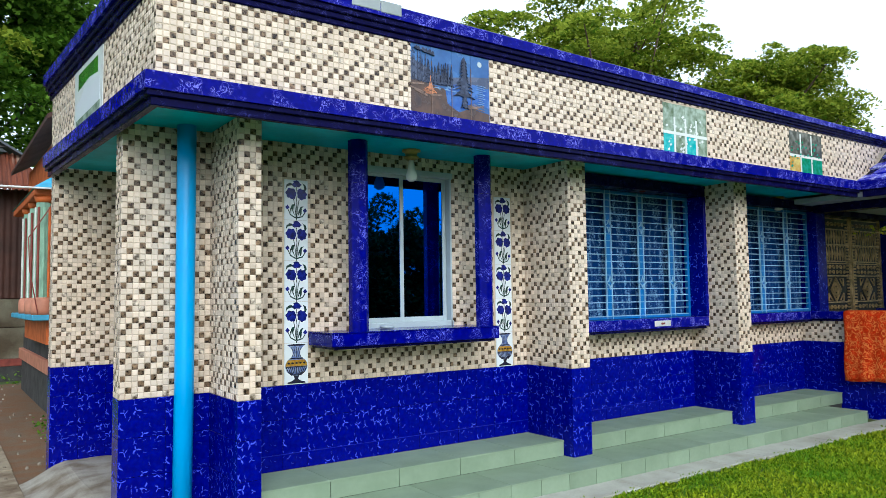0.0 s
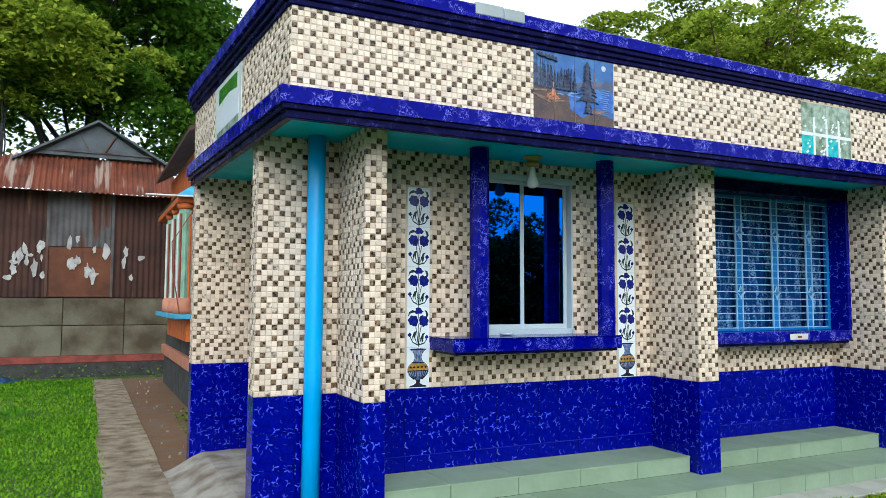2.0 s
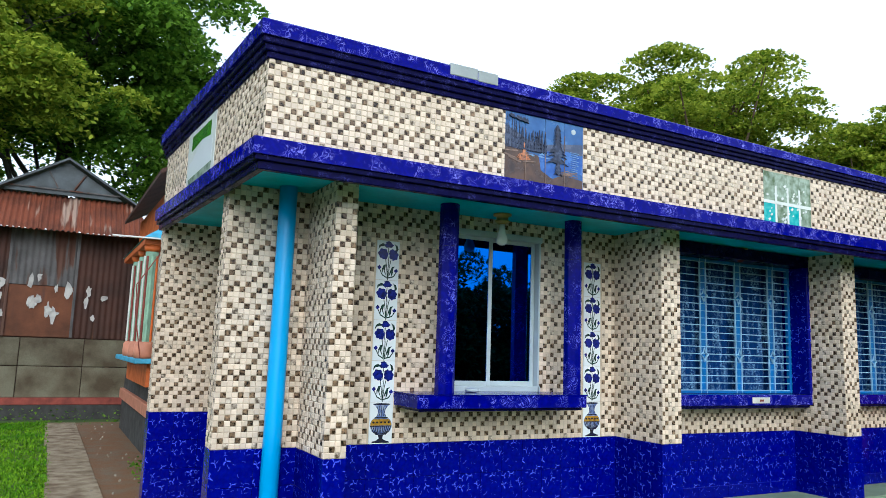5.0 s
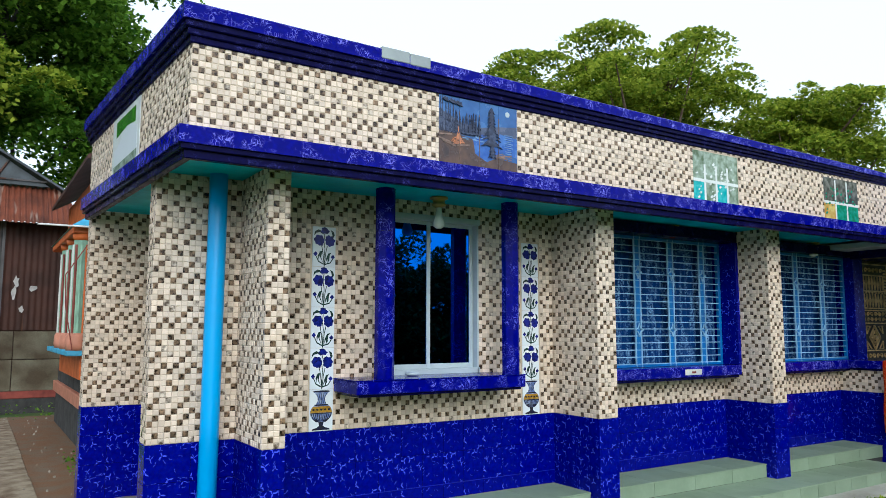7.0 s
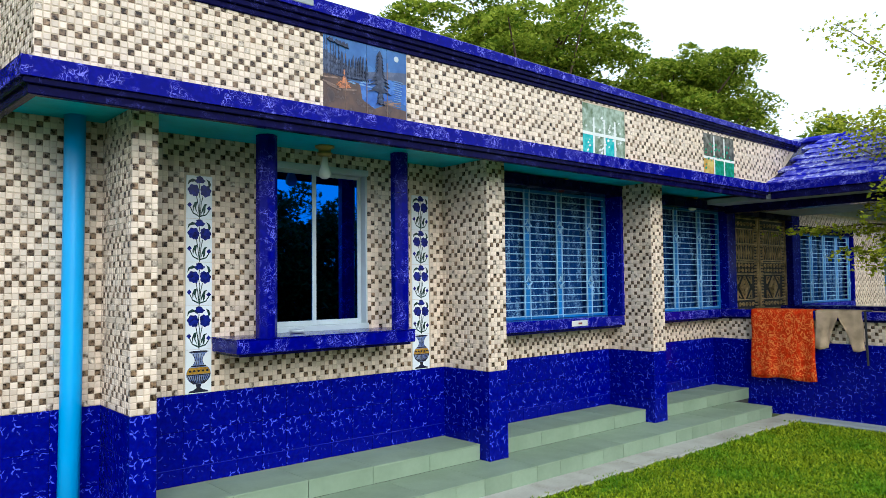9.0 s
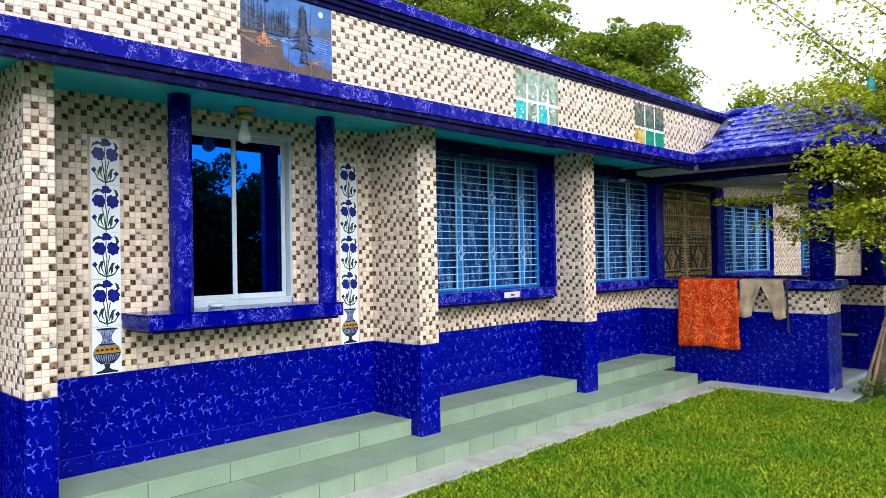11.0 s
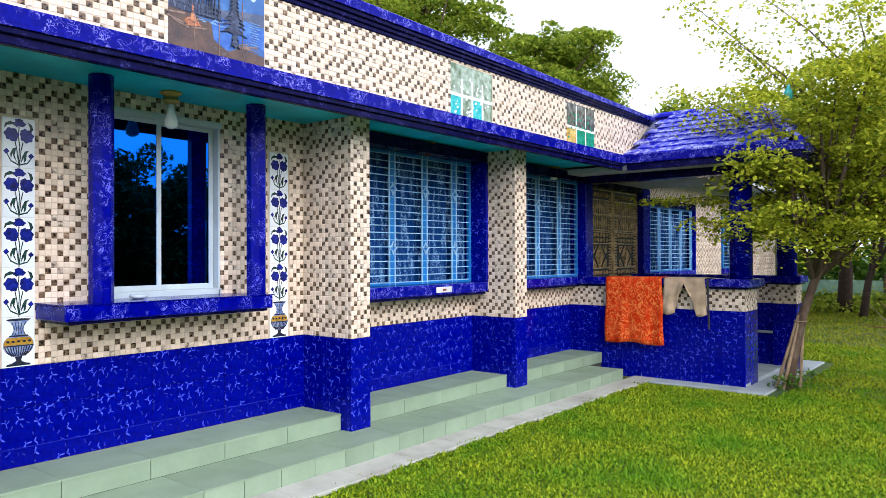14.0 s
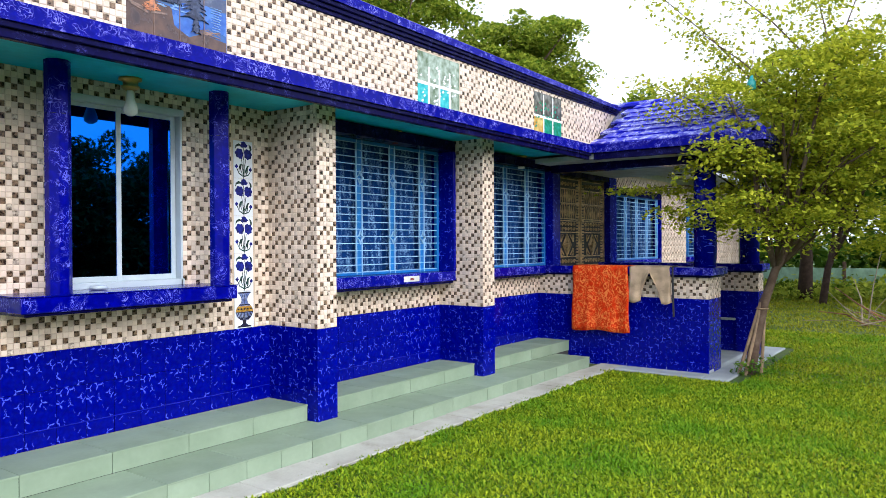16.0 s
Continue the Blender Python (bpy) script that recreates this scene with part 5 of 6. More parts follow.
def slope(p_lo, udir, up, rows, length, clip):
    """Roof tiles in courses, each lapping the one below."""
    u, v = Vector(udir).normalized(), Vector(up).normalized()
    n = u.cross(v).normalized()
    n = n if n.z > 0 else -n
    tw, th = 0.215, Vector(up).length / rows
    shared = None
    for r in range(rows):
        k = int(length / tw) + 2
        for i in range(k):
            o = Vector(p_lo) + u * (i * tw - (tw / 2 if r % 2 else 0)) + v * (r * th)
            if not clip(o + u * tw * 0.5 + v * th * 0.5):
                continue
            if shared is None:
                g = Geo()
                vs = []
                for j in range(5):
                    a = tw * (0.01 + 0.98 * j / 4)
                    b = 0.003 * math.sin(math.pi * j / 4)
                    vs += [u * a + n * (0.026 + b), u * a + v * (th * 1.1) + n * (0.008 + b), u * a + n * 0.004]
                fs = []
                for j in range(4):
                    p, q = 3 * j, 3 * j + 3
                    fs += [(p, q, q + 1, p + 1), (p + 2, q + 2, q, p)]
                g.add(vs, fs)
                shared = g.mesh("roof_tile", [ROOFT])
            put("roof_tile", shared, porch_roof, o)


upW = Vector((xr - RX0 - 0.05, 0, zr - E0))
slope((RX0 + 0.05, PAR_Y - 0.0, E0), (0, -1, 0), upW, 8, 2.1, lambda p: p.y < PAR_Y - 0.01 and (p.x - RX0) < (p.y - RY0) * (xr - RX0) / (yr - RY0) + 0.05)
upS = Vector((0, yr - RY0 - 0.05, zr - E0))
slope((RX0 + 0.05, RY0 + 0.05, E0), (1, 0, 0), upS, 7, 2.85, lambda p: (p.y - RY0) < (p.x - RX0) * (yr - RY0) / (xr - RX0) + 0.05 and (p.y - RY0) < (RX1 - p.x) * (yr - RY0) / (xr - RX0) + 0.05)
for a, b in (((RX0 + 0.05, RY0 + 0.05, E0 + 0.02), (xr, yr, zr + 0.02)), ((RX1 - 0.05, RY0 + 0.05, E0 + 0.02), (xr, yr, zr + 0.02)), ((xr, yr, zr + 0.015), (xr, PAR_Y + 0.3, zr + 0.015))):
    part("ridge", Geo().tube([a, b], 0.045, 8), ROOFT, porch_roof)

# ---- washing on the porch wall ----


def draped(name, label, category, y0, y1, z_low, material, drop_back=0.25, curve=None, seed=1):
    """Cloth hung over the cap of the west porch wall."""
    r = random.Random(seed)
    ob = thing(name, (PORCH_W, (y0 + y1) / 2, 1.15), label, category)
    xw, xe = PORCH_W - 0.076, PORCH_W + 0.266
    prof = [(xe + 0.006, 1.15 - drop_back), (xe + 0.006, 1.14), (xe - 0.03, 1.158), (xw + 0.03, 1.158), (xw - 0.006, 1.145)]
    prof += [(xw - 0.010 - 0.0 * k, 1.145 - (1.145 - z_low) * k / 14) for k in range(1, 15)]
    n = 22
    vs, fs = [], []
    ph = [r.random() * 6 for _ in range(4)]
    for i in range(n + 1):
        f = i / n
        for k, (x, z) in enumerate(prof):
            s = max(0.0, (k - 4) / 14)
            yy = y0 + (y1 - y0) * f + s * 0.05 * (0.5 - f) + 0.006 * math.sin(9 * s + ph[0])
            zz = z
            if curve and k > 4:
                zz = 1.145 - (1.145 - curve(f)) * (k - 4) / 14
            xx = x - s * (0.016 + 0.014 * math.sin(f * 17 + ph[1]) + 0.010 * math.sin(f * 31 + ph[2] + 3 * s)) if k > 4 else x
            vs.append((xx, yy, zz + (0.012 * math.sin(f * 9 + ph[3]) * s)))
    m = len(prof)
    for i in range(n):
        for k in range(m - 1):
            fs.append((i * m + k, i * m + k + 1, (i + 1) * m + k + 1, (i + 1) * m + k))
    cl = part("cloth", Geo().add(vs, fs), material, ob, smooth=True)
    so = cl.modifiers.new("thickness", "SOLIDIFY")
    so.thickness, so.offset = 0.006, 0.0
    return ob


draped("patterned_cloth", "orange-red patterned cloth hung over the porch wall", "cloth", -0.58, -1.33, 0.32, TOWEL, seed=3)


def trouser_hem(f):
    """Two spread legs with a high notch between them."""
    if 0.30 < f < 0.74:
        return 0.76 + 0.32 * (1 - abs(f - 0.50) / 0.24) ** 0.9 if abs(f - 0.5) < 0.24 else 0.76
    return 0.71 + 0.10 * abs(f - 0.15) if f <= 0.30 else 0.70 + 0.12 * abs(f - 0.88)


draped("trousers", "beige trousers hung over the porch wall", "trousers", -1.36, -1.86, 0.72, KHAKI, 0.2, trouser_hem, 8)
st = thing("cloth_strap", (PORCH_W - 0.08, -1.90, 1.1), "thin dark strap hanging over the porch wall", "strap")
part("strap", Geo().tube([(PORCH_W + 0.1, -1.89, 1.157), (PORCH_W - 0.085, -1.895, 1.155), (PORCH_W - 0.10, -1.90, 1.05), (PORCH_W - 0.10, -1.905, 0.8), (PORCH_W - 0.095, -1.91, 0.55)], 0.012, 6), BLACKC, st)

# ---- shed with rusty sheets, behind on the west ----
SY = 11.5
shed = thing("tin_shed", (-3.5, SY + 1.5, GZ), "old shed of rusty corrugated sheets on a stained wall", "shed", kind="structure")
SX0, SX1 = -6.2, -0.55


def corrugated(p0, udir, vdir, width, height, amp=0.018, wave=0.085, top=lambda q: 1.0):
    """A corrugated sheet: waves along udir, height up vdir."""
    o, u, v = Vector(p0), Vector(udir).normalized(), Vector(vdir).normalized()
    n = u.cross(v)
    k = max(8, int(width / wave * 6))
    vs, fs = [], []
    for i in range(k + 1):
        a = width * i / k
        d = n * (amp * math.sin(2 * math.pi * a / wave))
        vs += [o + u * a + d, o + u * a + v * (height * top(o.x + a)) + d]
    fs = [(2 * i, 2 * i + 2, 2 * i + 3, 2 * i + 1) for i in range(k)]
    return Geo().add(vs, fs)


part("plinth", Geo().box(SX0, SX1, SY - 0.06, SY + 3.6, GZ, 0.16), DARKP2, shed)
part("red_band", Geo().box(SX0, SX1, SY - 0.075, SY + 3.6, 0.16, 0.30, 0, 0.01), REDP, shed)
x = SX0
while x < SX1 - 0.1:
    x2 = min(x + 1.14, SX1)
    part("render_panel", Geo().box(x + 0.006, x2 - 0.006, SY - 0.02, SY + 0.1, 0.301, 0.90, 0, 0.008), SHEDW, shed)
    part("render_panel", Geo().box(x + 0.006, x2 - 0.006, SY - 0.02, SY + 0.1, 0.912, 1.46, 0, 0.008), SHEDW, shed)
    x = x2
part("backing", Geo().box(SX0 + 0.02, SX1 - 0.02, SY + 0.02, SY + 3.5, 0.30, 3.62), RUSTW, shed)
sheets = [(-6.15, 1.15, RUSTW), (-5.0, 0.98, ZINC), (-4.02, 0.92, RUSTW), (-3.10, 1.19, ZINC), (-1.91, 1.34, RUSTW)]
for k, (x, w, m) in enumerate(sheets):
    lo = 2.50 if k == 3 else 1.48
    part("wall_sheet", corrugated((x, SY - 0.03 - 0.012 * (k % 2), lo), (1, 0, 0), (0, 0, 1), w, 3.62 - lo, 0.012, 0.11), m, shed)
part("door_sheet", Geo().box(-3.08, -1.92, SY - 0.03, SY, 1.48, 2.49, 0, 0.006), DOORR, shed)
for x in (-4.02, -3.10, -1.91, -0.75):
    part("batten", Geo().box(x - 0.025, x + 0.025, SY - 0.07, SY - 0.045, 1.48, 3.6, 0, 0.004), ZINC, shed)
r5 = random.Random(5)
PEEL = mat("peeling_whitewash", (0.44, 0.43, 0.41), 0.9, 0, 0.2)
for cx, cz, n in ((-3.62, 2.15, 7), (-3.28, 2.20, 8), (-2.58, 2.38, 7), (-2.20, 2.22, 10), (-1.55, 2.15, 4)):
    for k in range(n):
        u, v = cx + r5.uniform(-0.18, 0.18), cz + r5.uniform(-0.3, 0.3)
        a, b = r5.uniform(0.02, 0.09), r5.uniform(0.04, 0.20)
        pts = [(u + a * math.cos(q) * r5.uniform(0.5, 1.2), v + b * math.sin(q) * r5.uniform(0.5, 1.2)) for q in [0.63 * j for j in range(10)]]
        part("peeling_patch", Geo().plate(pts, lambda p, q, d: (p, SY - 0.058 - d, q), 0.003 + 0.004 * r5.random()), PEEL, shed)
# hipped lower roof, gable above it
EAVE0, EAVE1 = SX0 - 0.2, SX1 + 0.12
hip = lambda x: max(0.02, min(1.0, (x - EAVE0) / 2.7, (EAVE1 - x) / 0.55))
wv = (EAVE1 - EAVE0) / 8
for k in range(8):
    part("roof_sheet", corrugated((EAVE0 + k * wv, SY - 0.55, 3.55 + 0.008 * (k % 2)), (1, 0, 0), (0, 1.0, 0.86), wv + (0.04 if k < 7 else 0), 1.32, 0.022, 0.10, hip), RUSTR, shed)
part("roof_side", Geo().add([(EAVE1, SY - 0.55, 3.55), (EAVE1 - 0.55, SY + 0.45, 4.41), (EAVE1 - 0.55, SY + 3.5, 4.41), (EAVE1, SY + 3.6, 3.55)], [(0, 3, 2, 1)]), RUSTR, shed)
GX, GYY = -2.25, SY + 0.35
part("gable_panel", Geo().plate([(GX - 1.15, 4.42), (GX + 1.10, 4.42), (GX, 5.12)], lambda u, v, d: (u, GYY - d, v), 0.04), ZINCB, shed)
for a, b in (((GX - 1.1, 4.52), (GX + 1.05, 4.52)), ((GX - 0.35, 4.9), (GX - 0.15, 4.55)), ((GX + 0.35, 4.9), (GX + 0.15, 4.55))):
    part("gable_batten", Geo().tube([(a[0], GYY - 0.06, a[1]), (b[0], GYY - 0.06, b[1])], 0.022, 4), ZINC, shed)
for s in (-1, 1):
    part("upper_roof", Geo().add([(GX, GYY - 0.2, 5.2), (GX + s * 1.55, GYY - 0.2, 4.28), (GX + s * 1.55, GYY + 3.5, 4.28), (GX, GYY + 3.5, 5.2), (GX, GYY - 0.2, 5.15), (GX + s * 1.55, GYY - 0.2, 4.23), (GX + s * 1.55, GYY + 3.5, 4.23), (GX, GYY + 3.5, 5.15)], [(0, 1, 2, 3), (7, 6, 5, 4), (0, 4, 5, 1), (1, 5, 6, 2)]), ZINCB, shed)

tarp = thing("blue_tarpaulin", (-4.0, SY - 0.35, GZ), "crumpled blue tarpaulin at the foot of the shed", "tarpaulin")
r8 = random.Random(88)
n_, m_ = 14, 7
tv = [(-4.9 + 1.45 * i / n_, SY - 0.75 + 0.6 * j / m_, GZ + 0.012 + (0.16 * math.sin(math.pi * i / n_) * math.sin(math.pi * j / m_) * r8.uniform(0.4, 1.1))) for i in range(n_ + 1) for j in range(m_ + 1)]
part("sheet", Geo().add(tv, [(i * (m_ + 1) + j, (i + 1) * (m_ + 1) + j, (i + 1) * (m_ + 1) + j + 1, i * (m_ + 1) + j + 1) for i in range(n_) for j in range(m_)]), TARP, tarp)

# ---- orange house behind the side wall ----
OY, OX = 5.6, -0.95
oh = thing("orange_house", (0.5, 7.0, GZ), "orange-painted house with striped porch columns and blue awning", "house", kind="structure")
part("wall", Geo().box(OX, 2.2, OY, 9.8, 0.85, 3.7), ORANGE, oh)
part("plinth", Geo().box(OX - 0.05, 2.2, OY - 0.05, 9.8, GZ, 0.42), DARKP2, oh)
part("plinth_band", Geo().box(OX - 0.10, 2.2, OY - 0.10, 9.8, 0.42, 0.60, 0, 0.01), PINK, oh)
part("black_band", Geo().box(OX - 0.03, 2.2, OY - 0.03, 9.8, 0.60, 0.85), DARKP2, oh)
part("ledge", Geo().box(OX - 0.36, OX + 0.9, OY - 0.36, OY + 2.5, 1.17, 1.24, 0, 0.01), LBLUE, oh)
part("bay", Geo().box(OX - 0.18, OX + 0.5, OY - 0.18, OY + 2.4, 0.86, 1.17), ORANGE, oh)
for cx, cy in ((OX - 0.24, OY - 0.24), (OX + 0.02, OY - 0.26), (OX - 0.24, OY + 0.5), (OX - 0.24, OY + 1.3)):
    c = part("column", Geo().turn([(0.085, 1.24), (0.085, 2.70)], cx, cy, 16), PGREEN, oh)
    part("column_base", Geo().turn([(0.12, 1.241), (0.13, 1.30), (0.125, 1.42), (0.10, 1.46)], cx, cy, 16), PINK, c, smooth=True)
    part("column_head", Geo().turn([(0.088, 2.66), (0.105, 2.69), (0.11, 2.74)], cx, cy, 16), ORANGE, c, smooth=True)
    for k in range(8):
        a = 2 * math.pi * k / 8
        m = (PWHITE, PBROWN, PGREEN, ORANGE)[k % 4]
        part("stripe", Geo().tube([(cx + 0.085 * math.cos(a), cy + 0.085 * math.sin(a), 1.46), (cx + 0.085 * math.cos(a), cy + 0.085 * math.sin(a), 2.6)], 0.018, 6), m, c)
part("lintel", Geo().box(OX - 0.36, OX + 0.9, OY - 0.36, OY + 2.5, 2.741, 2.83, 0, 0.01), ORANGE, oh)
part("awning", Geo().add([(OX - 0.38, OY - 0.5, 2.83), (OX + 1.2, OY - 0.5, 2.83), (OX + 1.2, OY + 2.6, 2.83), (OX - 0.38, OY + 2.6, 2.83), (OX + 0.05, OY + 0.05, 3.16), (OX + 1.2, OY + 0.05, 3.16), (OX + 1.2, OY + 2.6, 3.16), (OX + 0.05, OY + 2.6, 3.16)], [(0, 1, 5, 4), (0, 4, 7, 3), (0, 3, 2, 1), (4, 5, 6, 7)]), LBLUE, oh)
part("awning_gutter", Geo().tube([(OX - 0.77, OY - 0.5, 2.81), (OX + 0.2, OY - 0.5, 2.82)], 0.012, 8), PWHITE, oh)
part("roof", Geo().add([(OX - 0.25, OY - 0.5, 3.76), (1.2, OY - 0.5, 5.2), (1.2, 10.2, 5.2), (OX - 0.25, 10.2, 3.76), (OX - 0.25, OY - 0.5, 3.70), (1.2, OY - 0.5, 5.14), (1.2, 10.2, 5.14), (OX - 0.25, 10.2, 3.70)], [(0, 1, 2, 3), (7, 6, 5, 4), (0, 4, 5, 1), (0, 3, 7, 4)]), RUSTW, oh)
part("gable", Geo().add([(OX, OY, 3.7), (2.2, OY, 3.7), (1.2, OY, 5.1)], [(0, 1, 2)]), ORANGE, oh)
part("cable", Geo().tube([(OX - 0.12, OY - 0.42, 2.7), (OX - 0.42, OY - 0.42, 2.2), (OX - 0.40, OY - 0.42, 1.8), (OX - 0.3, OY - 0.42, 1.25)], 0.008, 5), PBROWN, oh)

# ---- trees ----


def leaves_mesh(name, centres, size, material, rnd, droop=0.3, shape=0):
    """Many small leaves as one mesh: each a pointed, slightly folded blade."""
    n = len(centres)
    c = np.array(centres)
    rs = np.random.RandomState(rnd)
    th = rs.uniform(0, 2 * np.pi, n)
    el = rs.normal(-droop, 0.45, n)
    d = np.stack([np.cos(th) * np.cos(el), np.sin(th) * np.cos(el), np.sin(el)], 1)
    up = np.stack([rs.normal(0, 0.45, n), rs.normal(0, 0.45, n), np.ones(n)], 1)
    s = np.cross(d, up)
    s /= np.linalg.norm(s, axis=1)[:, None] + 1e-9
    k = np.cross(s, d)
    L = (size * rs.uniform(0.6, 1.3, n))[:, None]
    W = L * (0.36 if shape == 0 else 0.2)
    base, tip = c - d * L * 0.5, c + d * L * 0.5
    mid1 = c - d * L * 0.05 + s * W - k * W * 0.3
    mid2 = c - d * L * 0.05 - s * W - k * W * 0.3
    v = np.stack([base, mid1, tip, mid2], 1).reshape(-1, 3)
    me = bpy.data.meshes.new(name)
    me.vertices.add(4 * n)
    me.vertices.foreach_set("co", v.ravel())
    me.loops.add(6 * n)
    i = np.arange(n)[:, None] * 4
    me.loops.foreach_set("vertex_index", np.concatenate([i, i + 1, i + 2, i, i + 2, i + 3], 1).ravel().astype(np.int32))
    me.polygons.add(2 * n)
    me.polygons.foreach_set("loop_start", np.arange(2 * n, dtype=np.int32) * 3)
    me.update(calc_edges=True)
    me.materials.append(material)
    return me


def tree(name, base, trunk_pts, crown, clumps, per, leaf, material, label, seed, spread=0.5, trunk_r=0.15, limbs=10, flat=0.6, group="", trunk_mat=None, shape=0, keep=None):
    """A tree: bent trunk, limbs to the leaf clumps, leaves in clumps over an uneven crown.
    crown: (cx, cy, cz, rx, ry, rz) relative to the base; keep: where clumps may be."""
    r = random.Random(seed)
    b = Vector(base)
    ob = thing(name, base, label, "tree", group)
    pts = [b + Vector(p) for p in trunk_pts]
    part("trunk", Geo().tube(pts, [trunk_r * (1 - 0.55 * i / (len(pts) - 1)) for i in range(len(pts))], 10), trunk_mat or BARK, ob, smooth=True)
    cx, cy, cz, rx, ry, rz = crown
    cen, tips = [], []
    while len(tips) < clumps:
        q = Vector((r.gauss(0, 1), r.gauss(0, 1), r.gauss(0, 1))).normalized() * (r.random() ** 0.38)
        w = 1 + 0.45 * noise.noise(Vector((q.x * 1.7 + seed, q.y * 1.7, q.z * 1.7)))
        p = b + Vector((cx + q.x * rx * w, cy + q.y * ry * w, cz + q.z * rz * w))
        if keep and not keep(p):
            continue
        tips.append(p)
        sp = spread * r.uniform(0.55, 1.45)
        tilt = Vector((r.gauss(0, 0.16), r.gauss(0, 0.16)))
        for _ in range(int(per * r.uniform(0.6, 1.4) * (sp / spread) ** 2)):
            # a shallow dome: leaves crowd its upper skin and thin out to the rim
            ang, rad = r.uniform(0, 2 * math.pi), sp * r.random() ** 0.6 * (1 + 0.3 * math.sin(5 * r.random()))
            ux, uy = rad * math.cos(ang), rad * math.sin(ang)
            dome = flat * sp * (1 - (rad / sp) ** 2)
            cen.append((p.x + ux, p.y + uy, p.z + dome + tilt.x * ux + tilt.y * uy - abs(r.gauss(0, flat * sp * 0.45))))
    put("crown", leaves_mesh("crown", cen, leaf, material, seed, shape=shape), ob)
    top = pts[-1]
    for t in r.sample(tips, min(limbs, len(tips))):
        st_ = pts[r.randint(max(1, len(pts) - 3), len(pts) - 1)]
        m1 = st_.lerp(t, 0.5) + Vector((0, 0, 0.12 * (t - st_).length))
        k = trunk_r * r.uniform(0.22, 0.45)
        part("limb", Geo().tube([st_, st_.lerp(m1, 0.5) + Vector((r.uniform(-1, 1), r.uniform(-1, 1), 0)) * 0.08 * (t - st_).length, m1, t], [k, k * 0.8, k * 0.55, k * 0.15], 6), trunk_mat or BARK, ob, smooth=True)
    return ob


# small staked tree in front of the porch
TB = (7.22, -2.68, GZ)
nt = tree("garden_tree", TB, [(0, 0, 0), (0.04, -0.05, 0.35), (0.10, -0.14, 0.85), (0.14, -0.26, 1.25), (0.14, -0.38, 1.5), (0.12, -0.46, 1.8)], (0.1, -0.98, 2.75, 1.3, 1.80, 1.40), 215, 190, 0.058, LEAF_N, "young leafy tree with yellow-green leaves tied to bamboo stakes", 12, 0.33, 0.070, 40, 0.36)
r6 = random.Random(21)
cen = []
for (p, q, nn) in (((0.0, 0.0, 2.2), (-0.3, 1.55, 2.25), 13), ((0.1, -0.2, 3.3), (-0.2, 1.05, 4.7), 11), ((0, 0.2, 3.0), (-0.3, 1.2, 3.6), 9), ((0.1, -0.7, 3.6), (-0.1, 0.2, 4.6), 9), ((0.1, -0.4, 3.2), (-0.2, 0.5, 4.1), 9), ((0.1, -0.9, 3.4), (0, -0.7, 4.5), 9), ((0.1, -1.4, 3.2), (0, -1.9, 4.3), 9), ((0, 0.2, 2.6), (-0.3, 0.9, 3.2), 7), ((0.1, -1.8, 2.4), (0, -2.6, 2.5), 8), ((0.0, 0.1, 2.0), (-0.4, 0.55, 1.75), 7), ((0, -0.6, 2.0), (-0.5, -0.5, 1.65), 8)):
    a, b_ = Vector(TB) + Vector(p), Vector(TB) + Vector(q)
    part("twig", Geo().tube([a, a.lerp(b_, 0.5) + Vector((0, 0, 0.06)), b_], [0.014, 0.009, 0.004], 5), BARK, nt)
    for k in range(nn):
        c = a.lerp(b_, (k + 1) / nn)
        for _ in range(60):
            cen.append((c.x + r6.gauss(0, 0.14), c.y + r6.gauss(0, 0.17), c.z + r6.gauss(0, 0.028)))
put("spray", leaves_mesh("spray", cen, 0.057, LEAF_N, 31), nt)
for dx, dy in ((-0.06, 0.11), (0.08, 0.02), (0.05, -0.12), (-0.08, 0.03)):
    a, b_ = Vector(TB) + Vector((dx, dy, 0)), Vector(TB) + Vector((0.09 + dx * 0.25, -0.13 + dy * 0.2, 0.86))
    part("stake", Geo().tube([a, b_], 0.02, 7), BAMBOO, nt)
for z, y in ((0.40, -0.06), (0.78, -0.125)):
    part("tie", Geo().turn([(0.070, GZ + z), (0.076, GZ + z + 0.008), (0.070, GZ + z + 0.016)], TB[0] + 0.09, TB[1] + y, 12), BAMBOO, nt)

bag = thing("plastic_bottle", (7.0, -2.76, 3.2), "small teal plastic bottle hung in the young tree", "bottle")
part("bottle", Geo().turn([(0.03, 3.20), (0.05, 3.22), (0.05, 3.30), (0.02, 3.35), (0.018, 3.38)], 7.0, -2.76, 12), TEALG, bag, smooth=True)
part("string", Geo().tube([(7.0, -2.76, 3.38), (7.02, -2.78, 3.7)], 0.004, 4), BAMBOO, bag)

# large trees
tree("shade_tree", (16.2, 11.4, GZ), [(0, 0, 0), (0.2, 0, 2.5), (0.1, 0.2, 4.6), (0.0, 0, 6.4)], (-0.4, 0.3, 9.05, 4.9, 4.2, 2.3), 135, 400, 0.15, LEAF_M, "broad green shade tree behind the house", 41, 0.80, 0.24, 46, 0.34)
tree("shade_tree", (20.4, 8.6, GZ), [(0, 0, 0), (0.2, 0, 2.5), (0.1, 0.2, 4.0), (0.1, 0, 5.4)], (0, 0, 7.4, 2.9, 3.1, 2.2), 120, 350, 0.14, LEAF_M, "rounded green shade tree behind the porch end", 43, 0.62, 0.3, 26, 0.5)
